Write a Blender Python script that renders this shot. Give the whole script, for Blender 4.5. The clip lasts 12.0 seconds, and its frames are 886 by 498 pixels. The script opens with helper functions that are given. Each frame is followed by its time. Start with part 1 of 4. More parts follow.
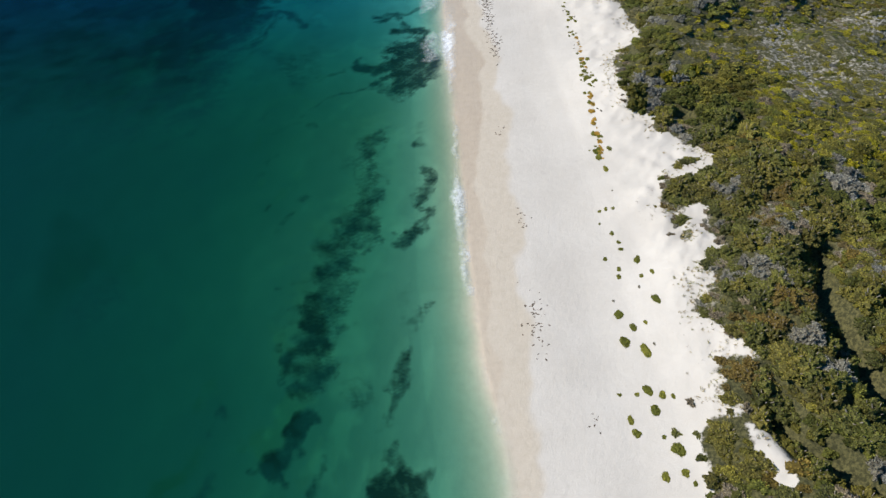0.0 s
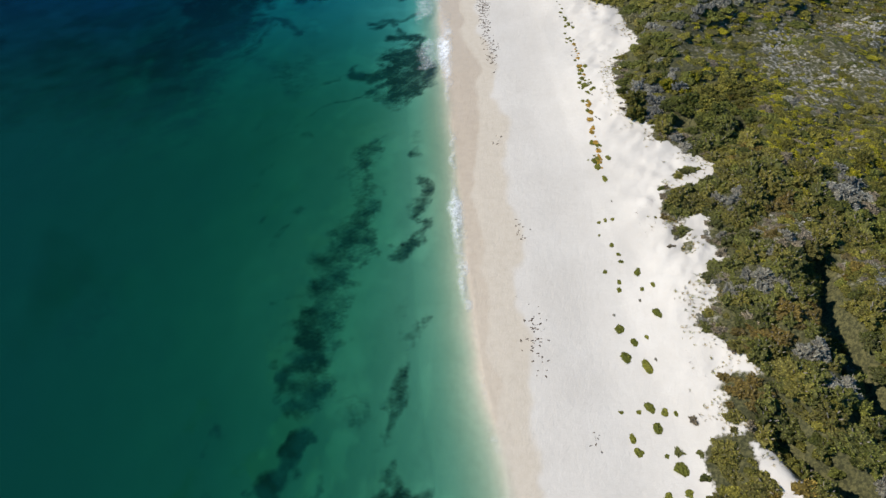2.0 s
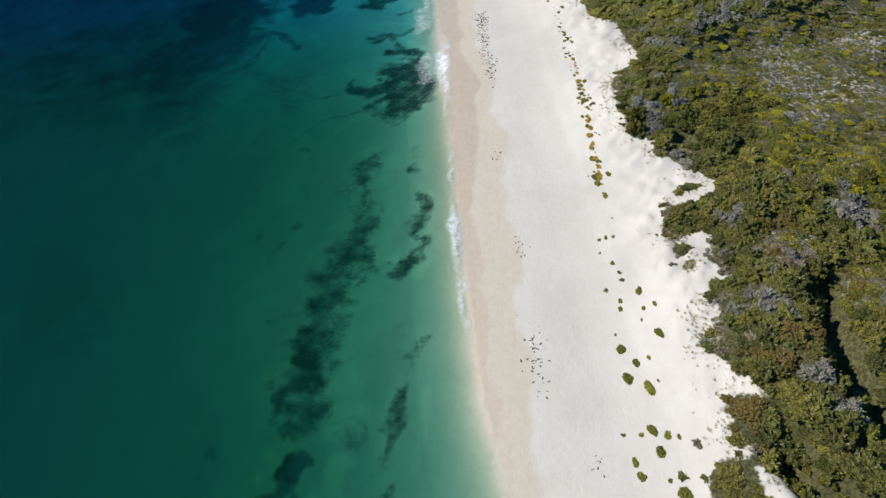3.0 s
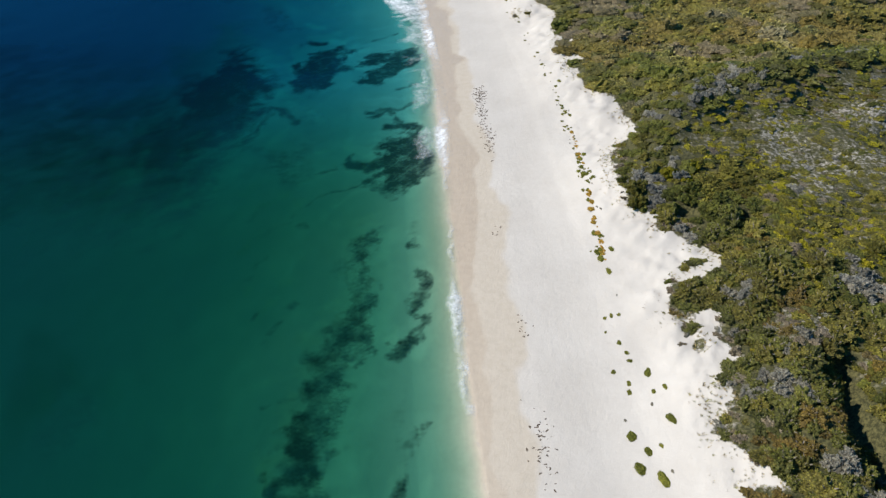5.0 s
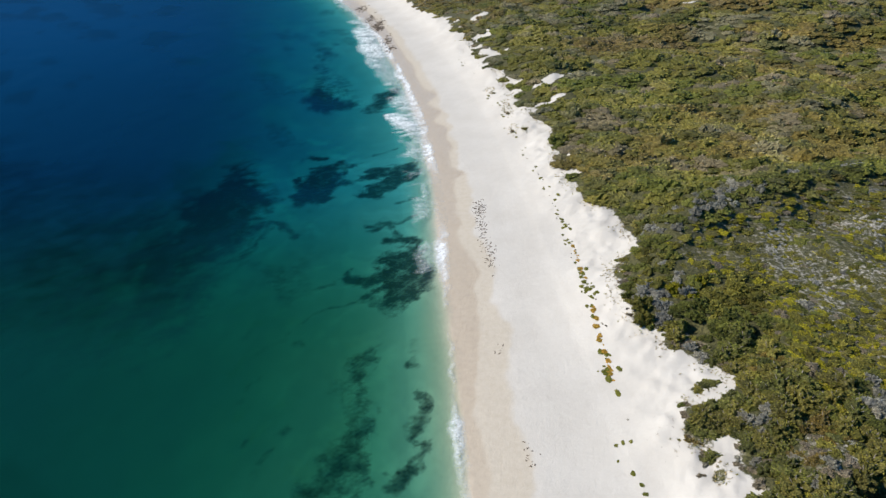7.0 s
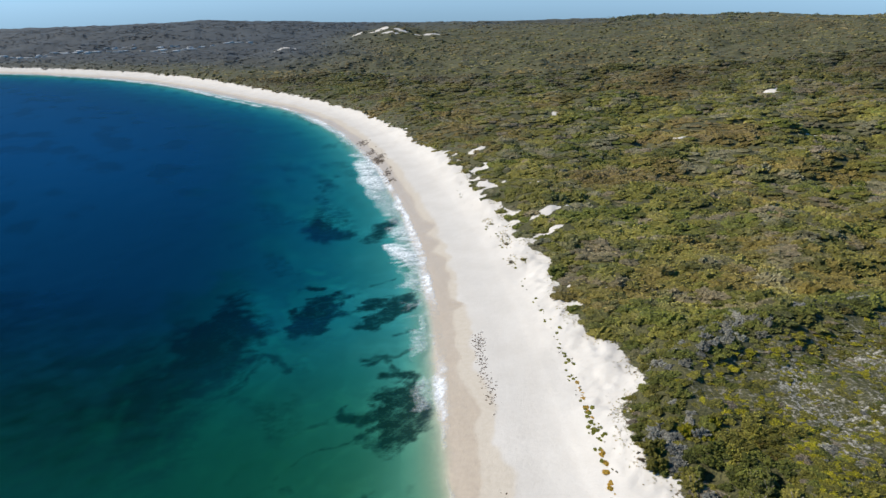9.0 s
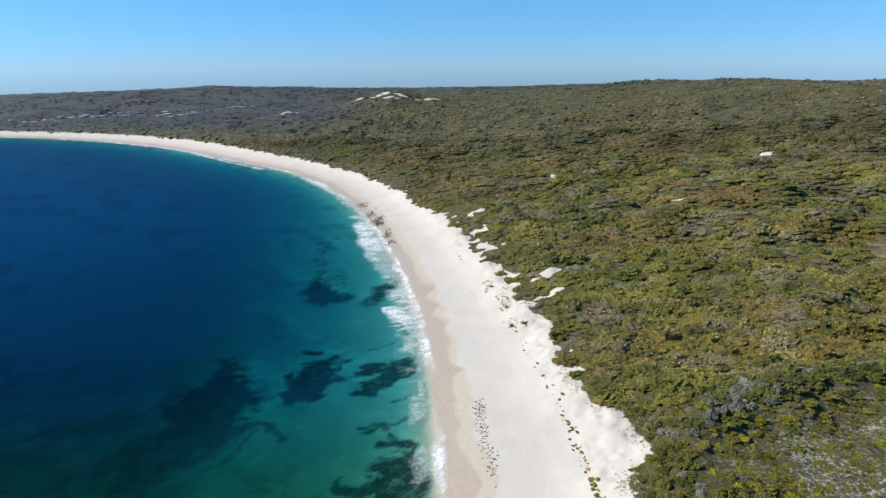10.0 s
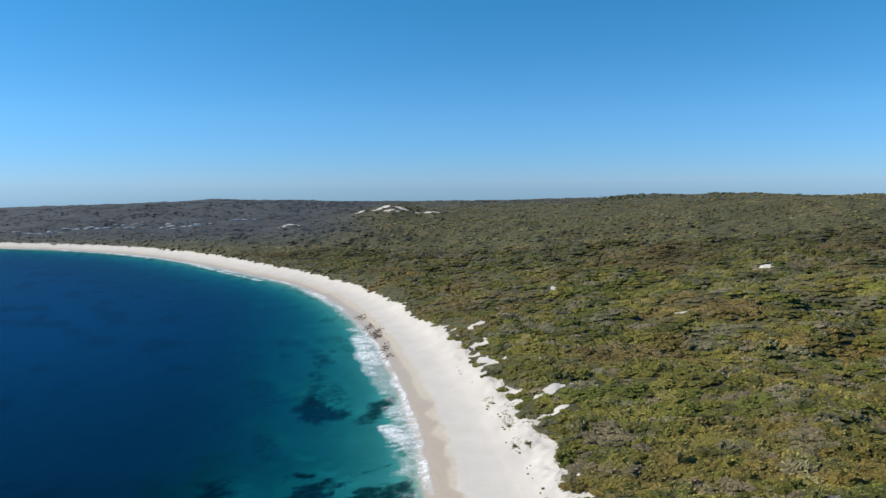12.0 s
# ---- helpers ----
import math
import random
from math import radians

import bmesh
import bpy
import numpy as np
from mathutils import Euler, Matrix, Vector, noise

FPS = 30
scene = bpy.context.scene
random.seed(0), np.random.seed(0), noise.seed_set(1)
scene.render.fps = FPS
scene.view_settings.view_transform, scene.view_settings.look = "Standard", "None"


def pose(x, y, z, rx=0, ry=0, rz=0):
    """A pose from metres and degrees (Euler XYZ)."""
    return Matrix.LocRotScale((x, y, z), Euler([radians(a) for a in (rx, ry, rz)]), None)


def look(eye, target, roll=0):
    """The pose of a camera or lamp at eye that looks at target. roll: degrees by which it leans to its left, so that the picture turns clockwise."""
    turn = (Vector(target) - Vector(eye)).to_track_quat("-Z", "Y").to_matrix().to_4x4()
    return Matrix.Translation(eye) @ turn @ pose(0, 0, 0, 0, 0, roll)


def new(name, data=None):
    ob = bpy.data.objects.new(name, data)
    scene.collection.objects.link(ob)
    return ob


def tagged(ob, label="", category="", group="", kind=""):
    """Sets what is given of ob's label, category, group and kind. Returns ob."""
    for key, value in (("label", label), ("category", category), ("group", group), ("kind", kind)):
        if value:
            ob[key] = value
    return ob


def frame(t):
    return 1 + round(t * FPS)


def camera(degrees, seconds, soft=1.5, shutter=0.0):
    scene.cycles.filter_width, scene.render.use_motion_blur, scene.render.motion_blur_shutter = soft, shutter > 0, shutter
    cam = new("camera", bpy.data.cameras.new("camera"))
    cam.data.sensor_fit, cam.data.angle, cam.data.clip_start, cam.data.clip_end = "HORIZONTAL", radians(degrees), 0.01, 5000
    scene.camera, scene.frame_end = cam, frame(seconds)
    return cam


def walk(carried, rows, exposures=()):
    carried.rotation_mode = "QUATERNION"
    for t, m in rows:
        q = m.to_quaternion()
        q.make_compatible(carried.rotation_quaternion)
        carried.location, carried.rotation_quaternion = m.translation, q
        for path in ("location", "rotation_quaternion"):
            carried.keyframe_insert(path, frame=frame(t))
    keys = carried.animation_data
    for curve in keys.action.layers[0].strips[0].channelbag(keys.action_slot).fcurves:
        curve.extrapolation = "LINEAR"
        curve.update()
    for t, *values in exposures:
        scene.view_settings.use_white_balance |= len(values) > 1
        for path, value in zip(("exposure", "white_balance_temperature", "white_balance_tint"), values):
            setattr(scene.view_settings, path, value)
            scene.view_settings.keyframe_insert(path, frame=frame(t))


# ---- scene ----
cam = camera(65.3, 12.0)
PATH = [
    (0, (0.433, -1.145, 72.115), (0.368, 0.272, 70.705), 0.1),
    (0.5, (0.378, -0.634, 72.153), (0.316, 0.782, 70.742), 0.2),
    (1, (0.389, -0.045, 72.199), (0.329, 1.372, 70.789), 0.1),
    (1.5, (0.406, 0.555, 72.249), (0.347, 1.974, 70.84), 0.0),
    (2, (0.404, 1.231, 72.296), (0.345, 2.65, 70.887), -0.1),
    (2.5, (0.336, 2.001, 72.331), (0.279, 3.422, 70.925), -0.0),
    (3, (0.253, 2.844, 72.349), (0.198, 4.282, 70.961), -0.0),
    (5, (0.198, 6.465, 72.318), (0.138, 8.023, 71.065), -0.6),
    (5.5, (0.166, 7.432, 72.305), (0.107, 9.025, 71.098), -0.6),
    (6, (0.092, 8.39, 72.301), (0.032, 10.021, 71.146), -0.7),
    (6.5, (0.024, 9.344, 72.289), (-0.037, 11.022, 71.204), -0.7),
    (7, (-0.056, 10.352, 72.286), (-0.117, 12.08, 71.281), -0.8),
    (9, (-0.288, 14.316, 72.184), (-0.344, 16.196, 71.506), -0.6),
    (9.5, (-0.263, 15.362, 72.162), (-0.317, 17.27, 71.566), -0.6),
    (10, (-0.276, 16.422, 72.138), (-0.331, 18.355, 71.627), -0.6),
    (10.5, (-0.305, 17.445, 72.1), (-0.36, 19.398, 71.674), -0.7),
    (11, (-0.366, 18.476, 72.074), (-0.419, 20.447, 71.741), -0.6),
    (11.5, (-0.39, 19.476, 72.043), (-0.442, 21.46, 71.797), -0.6),
    (12, (-0.367, 20.446, 72.002), (-0.419, 22.436, 71.806), -0.5),
]
walk(cam, [(t, look(eye, target, roll)) for t, eye, target, roll in PATH],
     [(0, 0.40), (6, 0.41), (7.5, 0.45), (9, 0.5), (10, 0.5), (11, 0.45), (12, 0.36)])

# ---- sky, sun ----
SUN_ELEV, SUN_AZ = 36.0, -88.0          # degrees; azimuth clockwise from +y
world = bpy.data.worlds.new("sky")
scene.world = world
world.use_nodes = True
wn = world.node_tree.nodes
sky = wn.new("ShaderNodeTexSky")
sky.sky_type, sky.sun_disc = "NISHITA", False
sky.sun_elevation, sky.sun_rotation = radians(SUN_ELEV), radians(SUN_AZ)
sky.air_density, sky.dust_density, sky.ozone_density, sky.altitude = 1.0, 0.0, 8.0, 2500
wn["Background"].inputs["Strength"].default_value = 0.09
tone = wn.new("ShaderNodeMix")
tone.data_type, tone.blend_type = "RGBA", "MULTIPLY"
tone.inputs[0].default_value = 1.0
height = wn.new("ShaderNodeSeparateXYZ")
world.node_tree.links.new(wn.new("ShaderNodeTexCoord").outputs["Generated"], height.inputs[0])
air = wn.new("ShaderNodeValToRGB")
air.color_ramp.elements[0].position, air.color_ramp.elements[0].color = 0.0, (0.54, 0.735, 1.02, 1)
air.color_ramp.elements[1].position, air.color_ramp.elements[1].color = 0.26, (0.42, 1.2, 1.2, 1)
haze_band = air.color_ramp.elements.new(0.09)
haze_band.color = (0.66, 1.03, 1.12, 1)
world.node_tree.links.new(height.outputs["Z"], air.inputs[0])
world.node_tree.links.new(air.outputs[0], tone.inputs[7])
world.node_tree.links.new(sky.outputs[0], tone.inputs[6])
world.node_tree.links.new(tone.outputs[2], wn["Background"].inputs["Color"])
sun = new("sun", bpy.data.lights.new("sun", "SUN"))
sun.data.energy, sun.data.angle, sun.data.color = 4.75, radians(0.53), (1.0, 0.935, 0.84)
_az, _el = radians(SUN_AZ), radians(SUN_ELEV)
sun.matrix_world = look((0, 0, 300), (-math.sin(_az) * math.cos(_el), -math.cos(_az) * math.cos(_el), 300 - math.sin(_el)))


# ---- fields over the plan ----
def sstep(a, b, v):
    k = np.clip((v - a) / (b - a), 0, 1)
    return k * k * (3 - 2 * k)


def lattice(i, j, seed):
    h = np.sin(i * 127.1 + j * 311.7 + seed * 74.7) * 43758.5453
    return h - np.floor(h)


def vnoise(x, y, seed=0):
    i, j = np.floor(x), np.floor(y)
    fx, fy = x - i, y - j
    fx, fy = fx * fx * (3 - 2 * fx), fy * fy * (3 - 2 * fy)
    a = lattice(i, j, seed) * (1 - fx) + lattice(i + 1, j, seed) * fx
    b = lattice(i, j + 1, seed) * (1 - fx) + lattice(i + 1, j + 1, seed) * fx
    return a * (1 - fy) + b * fy


def fbm(x, y, size, seed=0, octaves=4):
    """Cloudy noise, about -1 to 1, of that size in metres."""
    total, amp, norm = 0, 1.0, 0
    px, py = x / size, y / size
    for k in range(octaves):
        total = total + amp * (vnoise(px, py, seed + k) * 2 - 1)
        norm += amp
        px, py, amp = px * 2.03 + 17.1, py * 2.03 - 9.3, amp * 0.5
    return total / norm * 1.5


def spline(pts, per=10):
    """A smooth line through points in the plan."""
    p = np.array([pts[0]] + list(pts) + [pts[-1]], float)
    out = []
    for k in range(1, len(p) - 2):
        a, b, c, d = p[k - 1], p[k], p[k + 1], p[k + 2]
        for u in np.linspace(0, 1, per, endpoint=False):
            out.append(0.5 * (2 * b + (c - a) * u + (2 * a - 5 * b + 4 * c - d) * u * u + (3 * b - a - 3 * c + d) * u ** 3))
    out.append(p[-2])
    return np.array(out)


# the water's edge round the bay, from behind the camera to far ahead on the left
SHORE = spline([(160, -4600), (70, -1500), (30, -420), (14, -90), (9, 0), (6.2, 36), (3.4, 52), (1.3, 70), (-1.0, 95), (-3.8, 122),
                (-6.4, 152), (-10.2, 185), (-16.4, 225), (-29.4, 284), (-46, 344), (-76, 425), (-118, 498), (-176, 563), (-246, 636),
                (-330, 708), (-424, 758), (-525, 792), (-720, 826), (-1100, 850), (-4600, 880)])
SEG_A, SEG_D = SHORE[:-1], SHORE[1:] - SHORE[:-1]
SEG_L = np.hypot(SEG_D[:, 0], SEG_D[:, 1])
SEG_U = np.concatenate([[0], np.cumsum(SEG_L)[:-1]])
U_ZERO = SEG_U[np.argmin(np.abs(SEG_A[:, 1]))]


def shore(x, y):
    """Metres inland from the water's edge (out at sea: minus), and metres along it."""
    x, y = np.atleast_1d(np.asarray(x, float)), np.atleast_1d(np.asarray(y, float))
    s, u = np.empty(x.shape), np.empty(x.shape)
    for k in range(0, len(x), 8000):
        px, py = x[k:k + 8000, None] - SEG_A[:, 0], y[k:k + 8000, None] - SEG_A[:, 1]
        f = np.clip((px * SEG_D[:, 0] + py * SEG_D[:, 1]) / SEG_L ** 2, 0, 1)
        d = np.hypot(px - f * SEG_D[:, 0], py - f * SEG_D[:, 1])
        n = d.argmin(1)
        r = np.arange(len(n))
        inland = (x[k:k + 8000] > np.interp(y[k:k + 8000], SHORE[:, 1], SHORE[:, 0])) | (y[k:k + 8000] > SHORE[-1, 1])
        s[k:k + 8000] = np.where(inland, 1, -1) * d[r, n]
        u[k:k + 8000] = SEG_U[n] + f[r, n] * SEG_L[n] - U_ZERO
    return s, u


def blob(x, y, cx, cy, a, b, turn=0.0):
    """1 in the middle of an ellipse in the plan, 0 on its rim, minus outside."""
    c, n = math.cos(radians(turn)), math.sin(radians(turn))
    dx, dy = x - cx, y - cy
    return 1 - np.sqrt(((dx * c + dy * n) / a) ** 2 + ((dy * c - dx * n) / b) ** 2)


def near_line(x, y, pts):
    d = np.full(np.shape(x), 1e9)
    for (ax, ay), (bx, by) in zip(pts[:-1], pts[1:]):
        f = np.clip(((x - ax) * (bx - ax) + (y - ay) * (by - ay)) / ((bx - ax) ** 2 + (by - ay) ** 2), 0, 1)
        d = np.minimum(d, np.hypot(x - ax - f * (bx - ax), y - ay - f * (by - ay)))
    return d


RIDGE = [(30, 124), (41, 130), (56, 139), (69, 145), (82, 149), (120, 160)]
GULLY = [(46.8, 65), (45.6, 60), (45.2, 56), (45.4, 51), (46.4, 46), (48, 37)]
GULLY_LOW = [(35.4, 42), (37.2, 37.8), (39.6, 35.6), (42, 31)]
HOLLOWS = [(36.4, 98.8, 2.4, 2.0), (44.5, 95.8, 2.0, 1.1), (45.6, 82.2, 1.3, 1.4), (49.3, 75.5, 0.9, 2.2), (43.4, 78.0, 0.9, 1.6), (42.6, 42, 1.3, 2.4), (46.4, 41, 1.1, 2.2), (40.6, 57.5, 0.7, 1.6), (50.2, 55, 0.8, 2.0)]   # dark gaps in the thicket
# the heath's edge along the near dunes, with its tongues and bays, from far to near
DUNE_EDGE = [(30.5, 137), (32.3, 130), (32.7, 122.5), (28.4, 120.4), (27.2, 115.7), (27, 106.1), (28, 100.9), (30.9, 99), (31.5, 95), (34, 93.5), (35.7, 91.2),
             (37.6, 89.3), (38.8, 85.4), (34.2, 81.5), (30, 82), (29.4, 75.9), (31.7, 75), (33.2, 76.9), (35.9, 75.4), (34, 71.4), (34.6, 68.7), (35.8, 66.8),
             (33.4, 65.5), (30.6, 62), (31.9, 58.9), (29.6, 57.2), (31.4, 54.2), (33.4, 51.4), (35.4, 48.7), (35.5, 47.2), (34, 47.9), (32, 49.4), (29.8, 48),
             (30.9, 46.2), (29, 46), (31, 43.4), (33.9, 42.2), (31.2, 41.4), (29.3, 41.5), (27.5, 38.8), (26.8, 34.3)]
DUNE_CLOSE = [(24.5, 10), (23, -420), (700, -420), (700, 137)]
# how far the heath's edge stands from the water's edge, by metres along the shore
EDGE_U = [-400, 0, 40, 60, 68, 76, 89, 95, 106, 121, 132, 139, 145, 155, 167, 178, 187, 199, 210, 229, 246, 271, 309, 339, 375, 439, 496, 585, 650, 740, 1000]
EDGE_S = [23, 21, 24, 27, 33, 29, 37, 30, 26, 32, 37, 35.5, 31, 30, 31, 32, 34.5, 31.2, 29.5, 30, 28.5, 29.5, 29, 28.5, 26.5, 25, 23.5, 24, 25.5, 25, 22]
SAND_POCKETS = [(33.7, 37.4, 1.5, 3.2, 10), (29.2, 161.2, 3.8, 1.1, 35), (26.5, 170, 1.8, 0.8, 50), (28, 224.6, 3.4, 1.1, 25),
                (25.5, 208.6, 3.6, 1.0, 20), (8.3, 263, 4, 1.2, 15), (25.6, 255.6, 1.7, 1.4, 30), (30.2, 246.1, 2.6, 1.0, 30), (43.4, 188, 1.2, 1.6, 0),
                (54, 200.4, 2.2, 1.2, 30), (7.6, 314, 4, 1.3, 15)]
SAND_FAR = [(165, 339, 3.4, 2.2, 0), (194, 458, 6, 4.0, 40), (98, 330, 2.8, 1.6, 0), (69, 269, 2.4, 1.4, 30), (60, 345, 2, 1.2, 20), (55, 407, 3.6, 1.8, 20),
            (73, 420, 1.6, 4, -20), (124, 254, 3.4, 1.6, 20), (6, 290.5, 4, 1.5, 20), (136, 262, 2.2, 1.4, 0)]
SAND_POCKETS += SAND_FAR
BUSH_ISLANDS = [(33.6, 85.7, 2.7, 0.95, 12), (30.6, 73.0, 1.3, 1.3, 0), (31.2, 70.2, 1.0, 1.6, -30), (24.9, 40.4, 0.7, 1.4, 10)]


BLOWOUTS = [(-143, 1024, 16, 2), (-112, 1034, 14, 2.5), (-84, 1030, 18, 2.5), (-42, 1030, 13, 2), (-218, 905, 16, 8), (165, 344, 8, 2.2), (194, 464, 12, 4.0), (98, 335, 8, 2.2), (69, 273, 7, 1.5), (-100, 1045, 75, 16), (28, 231, 7, 1.2), (7.6, 319, 8, 1.5)]
SAND_POCKETS += [(-143, 1017, 9, 2.6, 25), (-112, 1026, 9, 4.0, 15), (-84, 1022, 16, 4.5, -14), (-42, 1024, 8, 2.6, 10), (-126, 1019, 6, 2, -10), (-64, 1017, 7, 2.2, 8), (-98, 1010, 8, 2, 0), (-218, 899, 8, 3.5, 20)]


STRAW = [(31.0, 60, 2.8, 4.6, 0), (30.2, 75.5, 1.8, 2.2, 0), (31.6, 70.4, 1.6, 2.2, -20), (29.6, 45.8, 1.6, 1.4, 0), (34.5, 39.5, 2.2, 2.4, 0), (28.4, 118, 1.6, 3.0, 0), (8, 229.5, 1.6, 5, 15), (12.6, 211, 1.7, 8, 5), (13.6, 194.5, 1.8, 4, 0), (16.7, 193, 1.2, 2.5, 0)]   # thin straw-coloured fringes


def ridge_face(x, y):
    """1 on the sunny side of the ridge, where sand shows between low bushes."""
    crest = np.interp(x, [p[0] for p in RIDGE], [p[1] for p in RIDGE]) - 4
    return (1 - sstep(crest - 3, crest + 1, y)) * np.maximum(sstep(34, 41, x) * sstep(108, 115, y), sstep(49, 58, x) * sstep(92, 104, y))


def straw_zone(x, y):
    """1 where only straw-coloured grass grows."""
    return np.max([sstep(-0.1, 0.4, blob(x, y, *p)) for p in STRAW], axis=0)


def thinness(x, y):
    """Where the heath is thin, with sand between low bushes: on the ridge and in a few open patches."""
    k = (0.55 + 0.5 * sstep(-0.2, 0.4, fbm(x, y, 20, 41))) * sstep(40, 56, x - 0.1 * (y - 100)) * sstep(78, 92, y) * (1 - sstep(130, 138, y))
    k = np.maximum(k, 0.75 * sstep(0, 0.5, blob(x, y, 44, 71.2, 5.5, 5.0)))
    k = np.maximum(k, 0.6 * ridge_face(x, y))
    for p in STRAW:
        k = np.maximum(k, 0.8 * sstep(0, 0.4, blob(x, y, *p)))
    return np.maximum(k, 0.7 * sstep(0, 0.5, blob(x, y, 51.5, 63, 4.0, 6.5)))


def inset(x, y, s, u):
    """Metres inside the heath's edge; minus out on the sand."""
    edge = np.interp(u, EDGE_U, EDGE_S) + sstep(150, 260, u) * (1 - 0.7 * sstep(330, 480, u)) * (2.2 * fbm(x, y, 16, 33) + 1.8 * fbm(x, y, 5, 34))
    d = s - edge
    near = (y < 146) & (s > 8) & (x < 140)
    if near.any():
        px, py = x[near] + 0.5 * fbm(x[near], y[near], 3.0, 37, 2), y[near] + 0.5 * fbm(x[near], y[near], 3.0, 38, 2)
        ring = DUNE_EDGE + DUNE_CLOSE
        odd = np.zeros(len(px), bool)
        for (ax, ay), (bx, by) in zip(ring, ring[1:] + ring[:1]):
            if ay != by:
                odd ^= ((ay > py) != (by > py)) & (px < (bx - ax) * (py - ay) / (by - ay) + ax)
        exact = np.where(odd, 1, -1) * near_line(px, py, DUNE_EDGE + DUNE_CLOSE[:2])
        f = sstep(129, 137, py)
        d[near] = (exact + 0.5) * (1 - f) + d[near] * f
    return d


def heath(x, y, s, u):
    """Heath cover: about 1 in the scrub, 0 on the bare sand."""
    d = inset(x, y, s, u)
    m = (d + 0.5 * fbm(x, y, 4, 31)) / 1.6 + 0.42
    for p in SAND_POCKETS:
        m = np.minimum(m, -2.2 * blob(x, y, *p) + (2.2 if p[1] < 250 else 2.8) * fbm(x, y, 2.6 if p[1] < 800 else 6, 35, 5) + 0.35)
    for p in BUSH_ISLANDS:
        m = np.maximum(m, 2.5 * blob(x, y, *p) + 0.4 * fbm(x, y, 2.0, 36))
    thin = thinness(x, y)
    face = ridge_face(x, y)
    m = m - 1.6 * sstep(0.44, 0.6, fbm(x, y, 2.8, 44, 3)) * sstep(2, 4, d) * (1 - sstep(140, 165, y))
    m = m - face * 1.9 * sstep(0.18, 0.37, fbm(x * 1.2, y * 0.85, 4.6, 49, 4))
    m = m - thin * (1 - face) * 1.9 * sstep(0.34, 0.64, fbm(x, y, 3.6, 45, 5)) - sstep(0.42, 0.6, fbm(x, y, 10, 47)) * 1.2 * (1 - sstep(120, 330, y)) * sstep(5, 9, d)
    m = m - 2.2 * sstep(0.08, 0.3, fbm(x * 0.75, y * 1.3, 6.0, 48)) * (1 - sstep(5, 26, d)) * sstep(140, 175, u) * (1 - sstep(330, 440, u))
    return np.clip(m, 0, 1)


# weed beds on the sea floor: half width, density and a line in the plan
WEED_MAIN = [(2.2, 1.35, [(-24.5, 129), (-20.6, 127.8), (-15, 127.5)]), (3.0, 1.6, [(-15.4, 133.3), (-11.1, 130.2), (-7.7, 125.8), (-13.3, 122.8)]),
             (1.3, 1.0, [(-17.5, 142.9), (-11.8, 141.9), (-10.1, 134.4)]), (1.0, 0.8, [(-22.5, 148.1), (-11.3, 152.9)]), (0.5, 0.6, [(-31.2, 115.1), (-26.9, 119), (-21, 121.3)]),
             (0.6, 0.7, [(-29.8, 126.5), (-26.2, 127.1)]), (1.8, 0.7, [(-20, 122), (-13, 117)]), (0.9, 0.7, [(-16.6, 161), (-12.6, 161.7)]),
             (1.0, 0.85, [(-22.2, 150.2), (-17.1, 151.4), (-14.1, 142.7), (-10.5, 140.2)])]
WEED_FAR = [(1.6, 1.2, [(-44.6, 196.2), (-40, 194.9)]), (1.8, 1.3, [(-39.7, 187.1), (-38, 180.1)]), (4.0, 1.9, [(-38.8, 168), (-39.5, 178), (-37.5, 184)]), (1.4, 1.2, [(-35.1, 175.7), (-31, 175.3)]),
            (2.6, 1.35, [(-24.5, 179), (-19.8, 181), (-14.3, 177), (-19, 174), (-23.2, 169)]), (1.0, 0.7, [(-26.5, 192.9), (-19.6, 196.3)]), (4.4, 1.2, [(-52.1, 249.1), (-45.9, 237.9), (-42.3, 239.1)]),
            (4.0, 1.2, [(-30.5, 234), (-27, 245)]), (3.0, 0.6, [(-53, 252), (-61.4, 315.4)]), (1.1, 0.75, [(-50.1, 140.5), (-47.7, 143.9), (-46.6, 150), (-47.1, 156.4), (-43.7, 153.5), (-39.4, 148.4)])]
WEED_DEEP = [(5, 1.1, [(-84, 141.5), (-75, 145), (-65, 150), (-58, 153.5)]), (9.5, 1.35, [(-67, 146), (-61, 152), (-60, 168)]), (4, 0.9, [(-60, 166), (-65.5, 194)])]
WEED_OUTER = [(2.3, 0.8, [(-18, 103), (-15, 91), (-15.5, 85), (-18.9, 80.5), (-15.3, 76.7), (-21.5, 74.5)]), (2.7, 0.95, [(-18.3, 70.8), (-18.8, 66.2), (-20.7, 60.8), (-18.8, 58.9), (-21.1, 55), (-18.5, 53.1)]),
              (1.0, 0.65, [(-20.2, 50.1), (-19.5, 48.7)]), (1.35, 1.45, [(-19, 44.6), (-22.3, 38.2)]), (0.6, 0.7, [(-21.3, 37.7), (-20.1, 36)]), (0.8, 0.7, [(-30.2, 45.9), (-30.5, 43.1)]),
              (1.3, 0.85, [(-29.4, 37), (-30.1, 34.9), (-32.8, 32.5)]), (0.7, 0.75, [(-15.7, 39), (-16.2, 36.2), (-16.9, 33.4)]), (0.7, 0.5, [(-27.2, 66.7), (-23.3, 68.2)])]
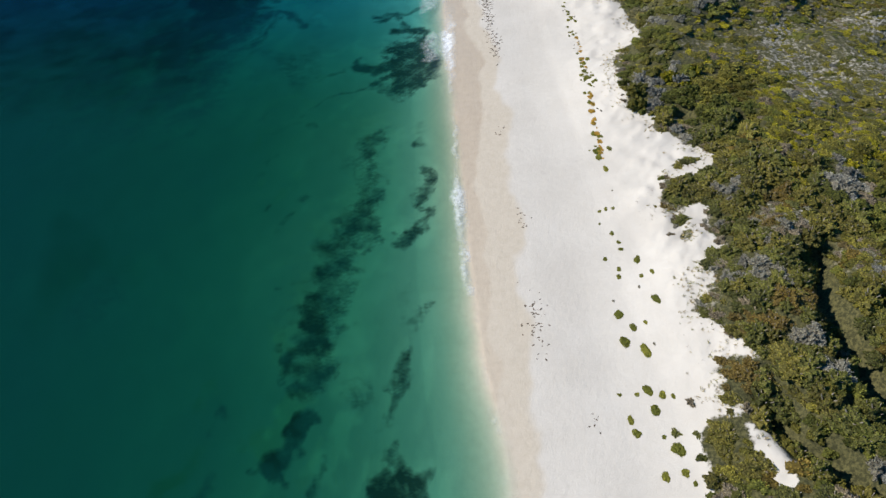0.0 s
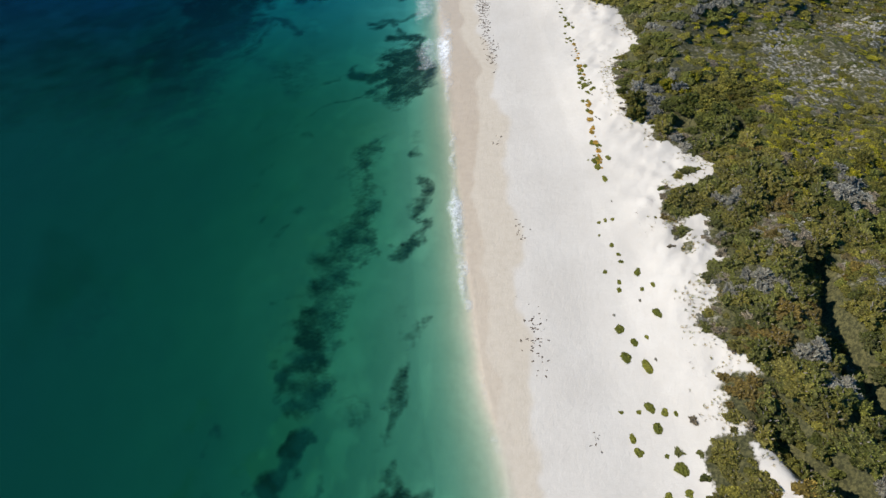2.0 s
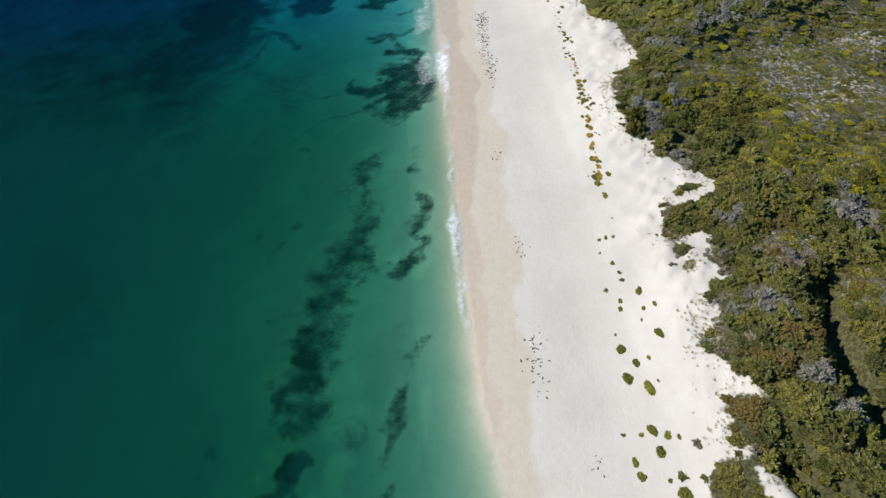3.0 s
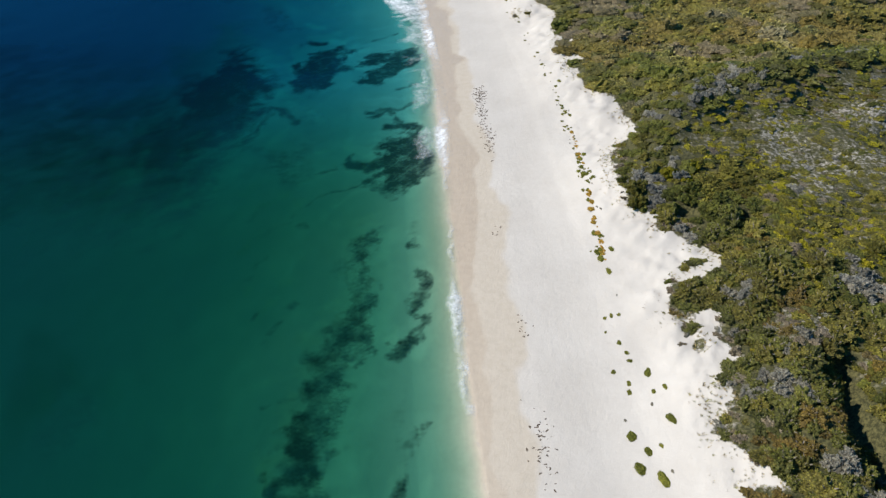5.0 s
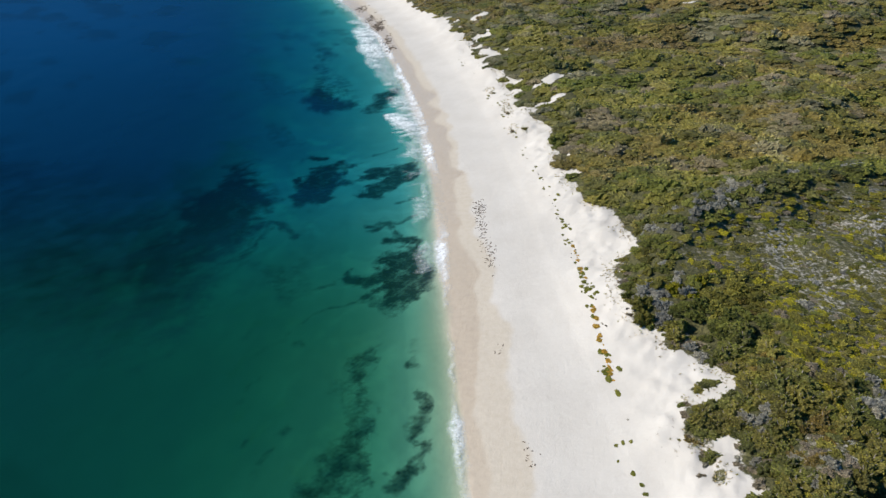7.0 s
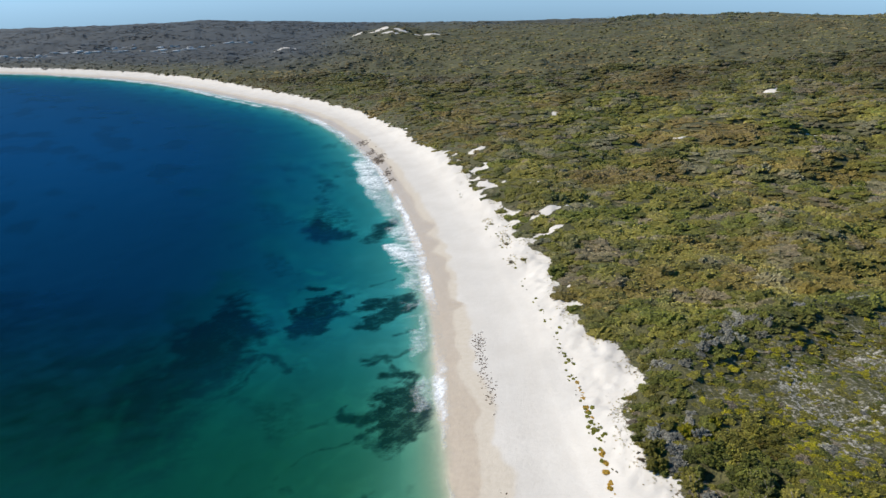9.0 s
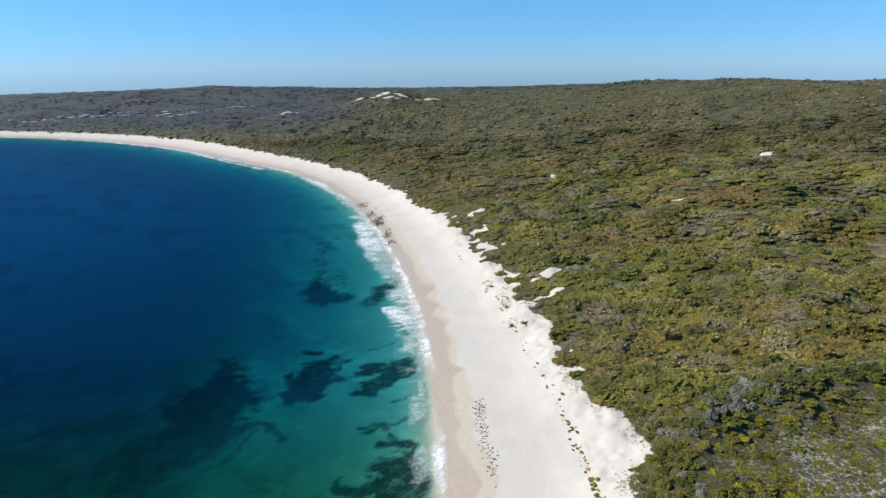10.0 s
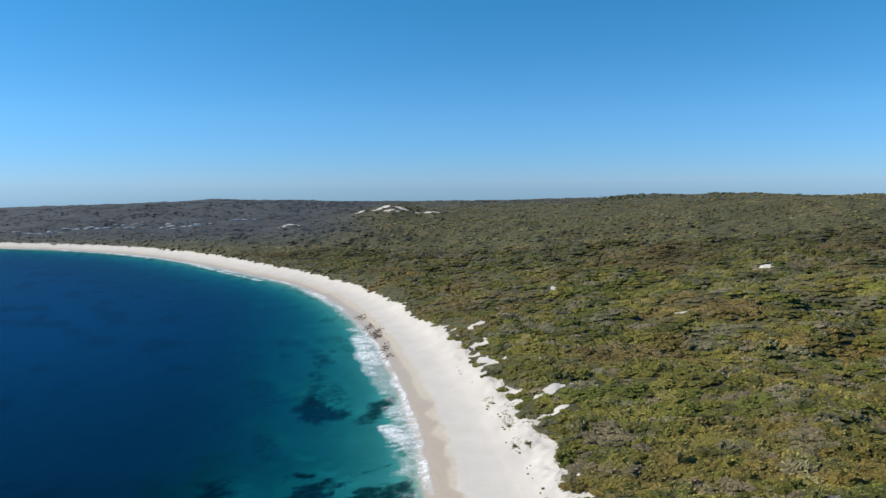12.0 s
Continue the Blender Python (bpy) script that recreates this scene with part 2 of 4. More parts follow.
WEED_INNER = [(0.9, 0.75, [(-8.8, 101.2), (-8.7, 100)]), (0.9, 0.8, [(-7.3, 92.8), (-6.3, 88.3), (-7.1, 83.7)]), (0.9, 0.95, [(-5.9, 81.1), (-8.2, 77.1), (-9.8, 75)]),
              (0.9, 0.5, [(-5.4, 62), (-6.6, 57)]), (0.95, 0.8, [(-6.7, 54), (-7.6, 49.5)]), (0.6, 0.62, [(-7.4, 49), (-8.8, 43)]),
              (0.55, 0.7, [(-7.8, 40.4), (-7.9, 38.5)]), (1.35, 1.5, [(-6.7, 35.6), (-4.2, 35.2), (-6.4, 33.6), (-4, 33)]), (1.5, 0.45, [(-13.9, 49.1), (-11.6, 47.6)]), (1.5, 0.34, [(-13.4, 45.5), (-13.2, 38)])]
WEED_SPOTS = [(0.9, 0.8, [(-31.1, 109.2), (-29.9, 109.6)]), (0.7, 0.6, [(-27.4, 87.2), (-27.6, 86.7)]), (0.6, 0.6, [(-33.1, 85.8), (-33.2, 85.3)]), (0.7, 0.45, [(-37, 93.8), (-34.9, 99.7)]),
              (0.5, 0.45, [(-28.5, 83.7), (-30.5, 78.2)]), (0.8, 0.35, [(-3.5, 42.5), (-3.5, 40.3)]), (0.7, 0.5, [(-37, 108), (-33, 112)]), (0.9, 0.45, [(-41, 112), (-38, 118)])]


def haze_zone(x, y):
    """How far the painted blue-grey haze on the far hill round the bay has taken over from the olive slopes."""
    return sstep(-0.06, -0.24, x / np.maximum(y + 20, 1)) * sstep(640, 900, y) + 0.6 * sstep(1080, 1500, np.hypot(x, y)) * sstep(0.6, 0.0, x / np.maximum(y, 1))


def seagrass(x, y):
    """Weed beds on the sea floor, 0 to 1."""
    m = np.zeros(np.shape(x))
    dx, dy, ex, ey = fbm(x, y, 7, 51, 3), fbm(x, y, 7, 52, 3), fbm(x, y, 1.8, 57, 3), fbm(x, y, 1.8, 58, 3)
    for r, k, pts in WEED_MAIN + WEED_FAR + WEED_DEEP + WEED_OUTER + [(1.3 * r, k, pts) for r, k, pts in WEED_INNER + WEED_SPOTS]:
        rag = min(r, 2.6)
        m = np.maximum(m, k * sstep(2.3, 0.0, near_line(x + rag * (0.7 * dx + 0.9 * ex), y + rag * (0.9 * dy + 0.6 * ey), pts) / r))
    m = np.maximum(m, 0.55 * np.exp(-((x + 18.5 + 0.04 * (y - 80)) / 4.8) ** 2) * sstep(48, 60, y) * (1 - sstep(104, 122, y)) * (0.6 + 0.7 * dx))
    m = np.maximum(m, 0.30 * np.exp(-((x + 8 + 0.03 * (y - 70)) / 2.6) ** 2) * sstep(36, 46, y) * (1 - sstep(104, 120, y)))
    m = np.maximum(m, 0.6 * sstep(-34, -60, x + 5 * dx) * sstep(90, 118, y + 6 * dy) * (1 - sstep(160, 205, y)))
    m = 0.97 * sstep(0.10, 1.12, m * (1 + 0.35 * fbm(x + y * 0.2, y * 1.15 - x * 0.3, 3.2, 53)))
    return np.clip(m + 0.38 * sstep(0.1, 0.7, fbm(x * 0.9 + 0.3 * y, y * 0.6, 13, 55)) * sstep(-20, -32, x + 0.05 * y), 0, 1)


def land(x, y, s, u):
    """Height of the ground: the sea floor, the beach, the dunes and the hills behind."""
    cusp = 0.10 * np.sin(u / 9.0 + 1.3 * np.sin(u / 31.0)) + 0.08 * fbm(u, s * 0, 6, 61)
    edge = np.interp(u, EDGE_U, EDGE_S)
    z = np.interp(s, [-4000, -900, -350, -180, -90, -45, -20, -8, -3, 0, 3, 9, 13, 21], [-38, -36, -29, -21, -11.5, -6.8, -4.4, -2.5, -1.05, 0, 0.42, 1.15, 1.55, 2.25])
    z = z * (1 - 0.14 * sstep(-6, -18, s) * sstep(-95, -45, s) * sstep(110, 170, y) * (1 - sstep(330, 480, y)))
    z = z + cusp * sstep(-6, 0, s) * (1 - sstep(6, 16, s))
    z = z + 0.5 * fbm(x, y, 14, 63) * sstep(-8, -25, s)
    rise = 0.3 * sstep(13, edge, s) + 0.7 * sstep(19, 21 + np.maximum(edge - 18, 9), s)
    z = z + 4.0 * rise + 2.6 * sstep(edge, edge + 14, s)
    z = z + (0.55 * fbm(x, y, 7, 65) + (0.12 + 0.16 * np.exp(-((s - edge + 2) / 6) ** 2)) * fbm(x, y, 1.8, 66)) * sstep(21, 28, s)
    z = z + 2.9 * fbm(x, y, 34, 67, 3) * sstep(edge + 4, edge + 40, s) + 4.2 * fbm(x, y, 130, 68, 3) * sstep(60, 200, s)
    z = z + (2.3 * fbm(x, y, 15, 69, 2) + 5.0 * fbm(x * 0.7 + y * 0.3, y * 0.9, 80, 70, 3)) * sstep(edge + 30, edge + 110, s) * (1 - sstep(750, 1050, y))
    z = z + 1.3 * np.abs(fbm(x, y, 15, 71, 2)) ** 0.8 * sstep(edge + 3, edge + 16, s) * sstep(128, 145, y) * (1 - sstep(420, 560, y))
    z = z + 3.0 * np.exp(-(near_line(x, y, RIDGE) / 8.0) ** 2) * sstep(edge - 2, edge + 14, s)
    z = z - 4.2 * np.exp(-(near_line(x, y, GULLY) / 2.5) ** 2) - 3.4 * np.exp(-(near_line(x, y, GULLY_LOW) / 2.2) ** 2)
    for hx, hy, ha, hb in HOLLOWS:
        z = z - 1.8 * np.exp(-((x - hx) / ha) ** 2 - ((y - hy) / hb) ** 2)
    bearing_deg = np.degrees(np.arctan2(x, np.maximum(y, 1)))
    z = z + 9.0 * np.exp(-((bearing_deg + 20) / 9) ** 2) * sstep(1000, 1420, np.hypot(x, y))
    side = x / np.maximum(y + 20, 320)
    hill = 18.5 + 12.5 * sstep(-0.02, 0.42, side)
    z = z + hill * sstep(60, 880, s) * sstep(-0.25, -0.12, side)
    z = z + 20 * sstep(120, 900, s) * (1 - sstep(-0.25, -0.12, side)) * sstep(300, 700, y)
    for cx, cy, r, up in BLOWOUTS:
        z = z + up * np.exp(-((x - cx) ** 2 + (y - cy) ** 2) / r ** 2)
    return z - 0.028 * np.maximum(np.hypot(x, y) - 1450, 0) * sstep(300, 700, s)


# ---- materials ----
def shader(name):
    m = bpy.data.materials.new(name)
    m.use_nodes = True
    nt = m.node_tree
    return m, nt, nt.nodes["Principled BSDF"]


def node(nt, kind, links=(), **props):
    n = nt.nodes.new("ShaderNode" + kind)
    for k, v in props.items():
        setattr(n, k, v)
    for i, v in dict(links).items():
        if isinstance(v, bpy.types.NodeSocket):
            nt.links.new(v, n.inputs[i])
        else:
            n.inputs[i].default_value = v
    return n


def place(nt):
    return node(nt, "NewGeometry").outputs["Position"]


def grain(nt, scale, detail=4.0, rough=0.6, vector=None):
    return node(nt, "TexNoise", {"Vector": vector or place(nt), "Scale": scale, "Detail": detail, "Roughness": rough}).outputs["Fac"]


def span(nt, v, a, b, c=0.0, d=1.0):
    return node(nt, "MapRange", {"Value": v, "From Min": a, "From Max": b, "To Min": c, "To Max": d}, clamp=True).outputs["Result"]


def mixc(nt, f, a, b, blend="MIX"):
    n = node(nt, "Mix", data_type="RGBA", blend_type=blend)
    for i, v in ((0, f), (6, a), (7, b)):
        if isinstance(v, bpy.types.NodeSocket):
            nt.links.new(v, n.inputs[i])
        else:
            n.inputs[i].default_value = v if i == 0 else (*v, 1)
    return n.outputs[2]


def calc(nt, op, a, b=0.0):
    return node(nt, "Math", {0: a, 1: b}, operation=op).outputs[0]


def attr(nt, name):
    return node(nt, "Attribute", attribute_name=name)


def bump(nt, bsdf, height, strength, distance):
    b = node(nt, "Bump", {"Height": height, "Strength": strength, "Distance": distance})
    nt.links.new(b.outputs[0], bsdf.inputs["Normal"])


def ground_material():
    m, nt, b = shader("sand_and_heath_floor")
    fine, mid, wide = grain(nt, 9.0), grain(nt, 0.9), grain(nt, 0.12)
    dry = mixc(nt, span(nt, wide, 0.35, 0.65), (0.484, 0.449, 0.402), (0.528, 0.494, 0.447))
    dry = mixc(nt, span(nt, mid, 0.5, 0.75, 0, 0.22), dry, (0.43, 0.40, 0.36))
    dry = mixc(nt, span(nt, fine, 0.6, 0.8, 0, 0.25), dry, (0.37, 0.345, 0.32))
    damp = mixc(nt, span(nt, mid, 0.4, 0.7), (0.475, 0.42, 0.345), (0.445, 0.388, 0.315))
    wet = mixc(nt, span(nt, mid, 0.35, 0.7), (0.44, 0.368, 0.285), (0.40, 0.332, 0.258))
    c = mixc(nt, attr(nt, "damp").outputs["Fac"], dry, damp)
    wetness = attr(nt, "wet").outputs["Fac"]
    c = mixc(nt, wetness, c, wet)
    litter = mixc(nt, span(nt, grain(nt, 2.6, 5.0, 0.7), 0.42, 0.60), (0.03, 0.031, 0.012), (0.095, 0.088, 0.034))
    litter = mixc(nt, calc(nt, "MULTIPLY", span(nt, attr(nt, "cover").outputs["Fac"], 0.6, 0.95, 1.0, 0.0), span(nt, grain(nt, 1.1, 5.0, 0.7), 0.54, 0.62)), litter, (0.38, 0.345, 0.30))
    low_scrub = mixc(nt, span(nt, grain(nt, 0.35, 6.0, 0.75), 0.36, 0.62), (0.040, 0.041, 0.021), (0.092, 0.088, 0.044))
    # Distance haze on the far hill, painted into the ground colour as blue-grey.
    low_scrub = mixc(nt, attr(nt, "haze_tint").outputs["Fac"], low_scrub, mixc(nt, span(nt, grain(nt, 0.12, 6.0, 0.7), 0.38, 0.62), (0.040, 0.046, 0.053), (0.060, 0.066, 0.070)))
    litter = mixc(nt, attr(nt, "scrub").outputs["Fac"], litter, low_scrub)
    cover = calc(nt, "ADD", calc(nt, "MULTIPLY", attr(nt, "cover").outputs["Fac"], 1.32), span(nt, grain(nt, 1.6, 5.0, 0.7), 0.3, 0.7, -0.3, 0.3))
    c = mixc(nt, span(nt, cover, 0.64, 0.94), c, litter)
    drift = node(nt, "Mapping", {"Vector": place(nt), "Scale": (0.85, 1.1, 1), "Rotation": (0, 0, 0.6)}).outputs[0]
    tufts = calc(nt, "ADD", span(nt, grain(nt, 0.42, 5.0, 0.62, drift), 0.3, 0.7, -0.42, 0.42), span(nt, grain(nt, 1.7, 4.0, 0.6, drift), 0.3, 0.7, -0.25, 0.25))
    bed = attr(nt, "weed").outputs["Fac"]
    deep_down = node(nt, "SeparateXYZ", {0: place(nt)}).outputs["Z"]
    tufts = calc(nt, "MULTIPLY", tufts, span(nt, deep_down, -9, -4, 0.25, 1.0))
    weed = calc(nt, "ADD", bed, calc(nt, "MULTIPLY", tufts, calc(nt, "MULTIPLY", span(nt, bed, 0.0, 0.35, 0.0, 1.0), span(nt, bed, 0.35, 0.9, 1.0, 0.45))))
    c = mixc(nt, span(nt, weed, 0.12, 1.0, 0, 0.95), c, (0.014, 0.018, 0.02))
    nt.links.new(c, b.inputs["Base Color"])
    nt.links.new(span(nt, wetness, 0, 1, 0.9, 0.32), b.inputs["Roughness"])
    b.inputs["Specular IOR Level"].default_value = 0.25
    bump(nt, b, calc(nt, "ADD", grain(nt, 1.1, 6.0, 0.65), calc(nt, "MULTIPLY", fine, 0.3)), 0.35, 0.25)
    return m


def water_material():
    m, nt, b = shader("sea_water")
    out = nt.nodes["Material Output"]
    depth = attr(nt, "depth").outputs["Fac"]
    tint = node(nt, "CombineColor")
    clarity = attr(nt, "clarity").outputs["Fac"]
    for i, k in enumerate((span(nt, attr(nt, "teal").outputs["Fac"], 0, 1, math.exp(-0.38), math.exp(-0.52)), 0.145, span(nt, attr(nt, "teal").outputs["Fac"], 0, 1, math.exp(-0.205), math.exp(-0.12)))):
        nt.links.new(calc(nt, "POWER", math.exp(-k) if i == 1 else k, depth), tint.inputs[i])
    clear = node(nt, "BsdfTransparent", {"Color": tint.outputs[0]})
    body = mixc(nt, clarity, mixc(nt, span(nt, depth, 5, 16), (0.003, 0.058, 0.0475), (0.001, 0.030, 0.040)), mixc(nt, attr(nt, "offing").outputs["Fac"], (0.0006, 0.025, 0.070), mixc(nt, span(nt, depth, 17, 31), (0.0006, 0.038, 0.118), (0.0006, 0.024, 0.088))))
    murk = node(nt, "BsdfDiffuse", {"Color": body})
    beds = span(nt, attr(nt, "bed").outputs["Fac"], 0, 1, 1.0, 0.38)
    haze = calc(nt, "MULTIPLY", calc(nt, "SUBTRACT", 1.0, calc(nt, "POWER", math.exp(-0.10), depth)), beds)
    sea = node(nt, "MixShader", {0: haze, 1: clear.outputs[0], 2: murk.outputs[0]})
    p = place(nt)
    swell = node(nt, "TexNoise", {"Vector": node(nt, "Mapping", {"Vector": p, "Scale": (0.5, 0.22, 1), "Rotation": (0, 0, 0.5)}).outputs[0], "Scale": 1.0, "Detail": 5.0, "Roughness": 0.62})
    wave = node(nt, "Bump", {"Height": swell.outputs["Fac"], "Strength": 0.1, "Distance": 0.25})
    gloss = node(nt, "BsdfGlossy", {"Roughness": 0.08, "Normal": wave.outputs[0]})
    slant = node(nt, "LayerWeight", {"Blend": 0.5})
    mirror = calc(nt, "ADD", 0.007, calc(nt, "MULTIPLY", calc(nt, "POWER", slant.outputs["Facing"], 5.0), 0.12))
    surf = node(nt, "MixShader", {0: mirror, 1: sea.outputs[0], 2: gloss.outputs[0]})
    froth = node(nt, "BsdfDiffuse", {"Color": (0.78, 0.80, 0.81, 1)})
    lace = grain(nt, 1.0, 6.0, 0.74)
    fizz = grain(nt, 3.2, 5.0, 0.7)
    foam = calc(nt, "MULTIPLY", attr(nt, "foam").outputs["Fac"], calc(nt, "ADD", span(nt, lace, 0.34, 0.66, 0.25, 1.0), span(nt, fizz, 0.3, 0.7, -0.15, 0.5)))
    foamy = node(nt, "MixShader", {0: span(nt, foam, 0.12, 0.9, 0, 0.95), 1: surf.outputs[0], 2: froth.outputs[0]})
    nt.links.new(foamy.outputs[0], out.inputs["Surface"])
    return m


def foliage_material(name, dark=None, light=None, deep=1.0, vary=1.0):
    """Leaves: two tones by the bush, or the tint that each bush of a joined heath carries. Unless deep is 1, shade
    between the leaves is painted in.
    """
    m, nt, b = shader(name)
    if dark:
        c = mixc(nt, node(nt, "ObjectInfo").outputs["Random"], dark, light)
    else:
        c = attr(nt, "tint").outputs["Color"]
    spray = node(nt, "NewGeometry").outputs["Random Per Island"]
    c = mixc(nt, span(nt, grain(nt, 0.8, 4.0), 0.38, 0.66, 0, 0.6), c, mixc(nt, 1.0, c, (1.25, 1.18, 1.1), "MULTIPLY"))
    c = mixc(nt, spray, mixc(nt, 1.0, c, (1 - 0.32 * vary, 1 - 0.27 * vary, 1 - 0.2 * vary), "MULTIPLY"), mixc(nt, 1.0, c, (1 + 0.36 * vary, 1 + 0.33 * vary, 1 + 0.2 * vary), "MULTIPLY"))
    c = mixc(nt, span(nt, spray, 0.93, 1.0, 0, 0.4 * vary), c, (0.26, 0.23, 0.17))
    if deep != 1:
        # Shade between leaves, painted into the colour as dark spots, with a matching bump.
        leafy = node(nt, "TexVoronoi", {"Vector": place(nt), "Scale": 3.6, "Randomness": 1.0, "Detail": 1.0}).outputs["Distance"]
        shade_gaps = calc(nt, "ADD", calc(nt, "MULTIPLY", leafy, 0.75), calc(nt, "MULTIPLY", grain(nt, 2.0, 6.0, 0.75), 0.9))
        c = mixc(nt, span(nt, shade_gaps, 0.68, 0.98), mixc(nt, 1.0, c, (1.15, 1.13, 1.05), "MULTIPLY"), mixc(nt, 1.0, c, (0.08 + deep * 0.4, 0.08 + deep * 0.4, 0.1 + deep * 0.4), "MULTIPLY"))
        bump(nt, b, calc(nt, "SUBTRACT", 1.0, shade_gaps), 0.9, 0.22)
    nt.links.new(c, b.inputs["Base Color"])
    b.inputs["Roughness"].default_value = 0.55
    b.inputs["Specular IOR Level"].default_value = 0.12
    thin = node(nt, "BsdfTranslucent", {"Color": c})
    leaf = node(nt, "MixShader", {0: 0.12, 1: b.outputs[0], 2: thin.outputs[0]})
    nt.links.new(leaf.outputs[0], nt.nodes["Material Output"].inputs["Surface"])
    return m


def plain_material(name, a, b2, scale, rough=0.85):
    m, nt, b = shader(name)
    nt.links.new(mixc(nt, span(nt, grain(nt, scale, 5.0), 0.35, 0.68), a, b2), b.inputs["Base Color"])
    b.inputs["Roughness"].default_value = rough
    bump(nt, b, grain(nt, scale * 3, 4.0), 0.4, 0.05)
    return m


GROUND, WATER = ground_material(), water_material()
HEATH = foliage_material("heath_leaves", vary=0.5)
# Bush cores: leaf colour with painted shade in the gaps, strong and faint.
INSIDE = foliage_material("heath_shaded_leaves", deep=0.9, vary=0.7)
INSIDE_PALE = foliage_material("heath_faint_shaded_leaves", deep=1.1, vary=0.35)
BARK = plain_material("grey_bark", (0.16, 0.13, 0.10), (0.30, 0.27, 0.23), 5.0)
WRACK = plain_material("dried_seaweed", (0.035, 0.025, 0.018), (0.12, 0.085, 0.055), 4.0)


# ---- mesh helpers ----
def tri_mesh(name, co, tris, material, smooth=False, quads=None, inner=None, inside=None):
    me = bpy.data.meshes.new(name)
    n = 4 if quads is not None else 3
    idx = np.asarray(quads if quads is not None else tris, np.int32)
    me.vertices.add(len(co))
    me.vertices.foreach_set("co", np.asarray(co, np.float32).ravel())
    me.loops.add(idx.size)
    me.loops.foreach_set("vertex_index", idx.ravel())
    me.polygons.add(len(idx))
    me.polygons.foreach_set("loop_start", np.arange(0, idx.size, n, dtype=np.int32))
    me.polygons.foreach_set("use_smooth", np.full(len(idx), smooth))
    me.materials.append(material)
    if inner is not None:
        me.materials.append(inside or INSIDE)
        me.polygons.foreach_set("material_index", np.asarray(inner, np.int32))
    me.update(calc_edges=True)
    me.validate()
    return me


def put_values(me, name, values):
    a = me.attributes.new(name, "FLOAT", "POINT")
    a.data.foreach_set("value", np.asarray(values, np.float32))


# ---- the ground and the sea: one fan of rings that widens to the horizon ----
CX, CY = 0.0, -30.0
bearing = np.radians(np.concatenate([np.arange(-42, 42, 0.16), np.arange(42, 318, 3.0)]))
rings = np.concatenate([[4, 18, 36], np.linspace(52, 260, 370), np.linspace(261, 560, 120), np.linspace(564, 1180, 170), 1190 * (4800 / 1190) ** np.linspace(0, 1, 40)])
RR, TT = np.meshgrid(rings, bearing, indexing="ij")
gx, gy = (CX + RR * np.sin(TT)).ravel(), (CY + RR * np.cos(TT)).ravel()
gs, gu = shore(gx, gy)
gz = land(gx, gy, gs, gu)
NB, NR = len(bearing), len(rings)
i, j = np.meshgrid(np.arange(NR - 1), np.arange(NB), indexing="ij")
jn = (j + 1) % NB
GRID = np.stack([i * NB + j, i * NB + jn, (i + 1) * NB + jn, (i + 1) * NB + j], -1).reshape(-1, 4)

gcover = heath(gx, gy, gs, gu) * sstep(18, 22, gs + 8 * sstep(400, 520, gu)) * (1 - 0.3 * thinness(gx, gy))
gcover = np.maximum(gcover, np.exp(-(np.minimum(near_line(gx, gy, GULLY), near_line(gx, gy, GULLY_LOW)) / 3.0) ** 4))
# the reach of the last waves, and of the tide, by metres along the shore
WASH_U = [30, 37, 44, 47.5, 51.6, 57, 64, 73, 78, 86, 94, 102, 110, 118, 124, 131, 142, 156, 168, 172, 177, 186, 202, 212, 219, 228, 236, 243, 260, 300, 420]
WASH_S = [-1, -1, -0.6, 0.7, 1.8, 1.3, 2.1, 2.4, 2.7, 1.9, 2.3, 4.1, 5.6, 5.4, 7.3, 4.9, 4.2, 4.7, 5.2, 8.6, 5.6, 6.6, 7.9, 4.6, 8.0, 5.2, 8.8, 5.4, 6.2, 6, 5.5]
TIDE_U = [36, 41, 46, 51, 60, 67, 76, 83, 93, 105, 116, 125, 140, 300]
TIDE_S = [3.4, 3.3, 5.2, 6.2, 6.0, 5.9, 8.5, 7.7, 7.2, 10.6, 8.6, 9.6, 8.0, 9.5]
fray = 0.9 * fbm(gx, gy, 5.0, 72, 4)
wash, tide = np.interp(gu, WASH_U, WASH_S), np.interp(gu, TIDE_U, TIDE_S)
me = tri_mesh("ground", np.stack([gx, gy, gz], 1), None, GROUND, True, GRID)
put_values(me, "cover", gcover)
put_values(me, "haze_tint", haze_zone(gx, gy))
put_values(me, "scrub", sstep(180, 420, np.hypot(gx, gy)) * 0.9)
put_values(me, "wet", np.interp(gu, [30, 70, 95], [0.45, 0.7, 1.0]) * (1 - sstep(-0.45, 0.3, gs - wash - fray)) * sstep(-6, -2, gs))
put_values(me, "damp", (1 - sstep(-0.6, 0.5, gs - tide - 1.4 * fray)) * sstep(-9, -3, gs))
at_sea = gs < 0
weed = np.zeros(len(gx))
weed[at_sea] = seagrass(gx[at_sea], gy[at_sea]) * sstep(-0.5, -3, gs[at_sea])
put_values(me, "weed", weed)
tagged(new("ground", me), "white quartz sand beach, dunes and sea floor", "ground", kind="structure")

# the sea: still water with low breakers along the shore
foam_u = fbm(gu, gs * 0, 26, 81, 2)
patchy = np.maximum(sstep(0.05, 0.5, foam_u), 0.75 * sstep(105, 132, gu) * sstep(-0.5, 0.1, foam_u))
along = sstep(105, 132, gu)
swash_at = gs + 0.5 - 1.1 * along * (1 - sstep(280, 360, gu)) + 1.1 * fbm(gu, gs * 0, 11, 82) + 0.35 * fbm(gx, gy, 2.5, 88)
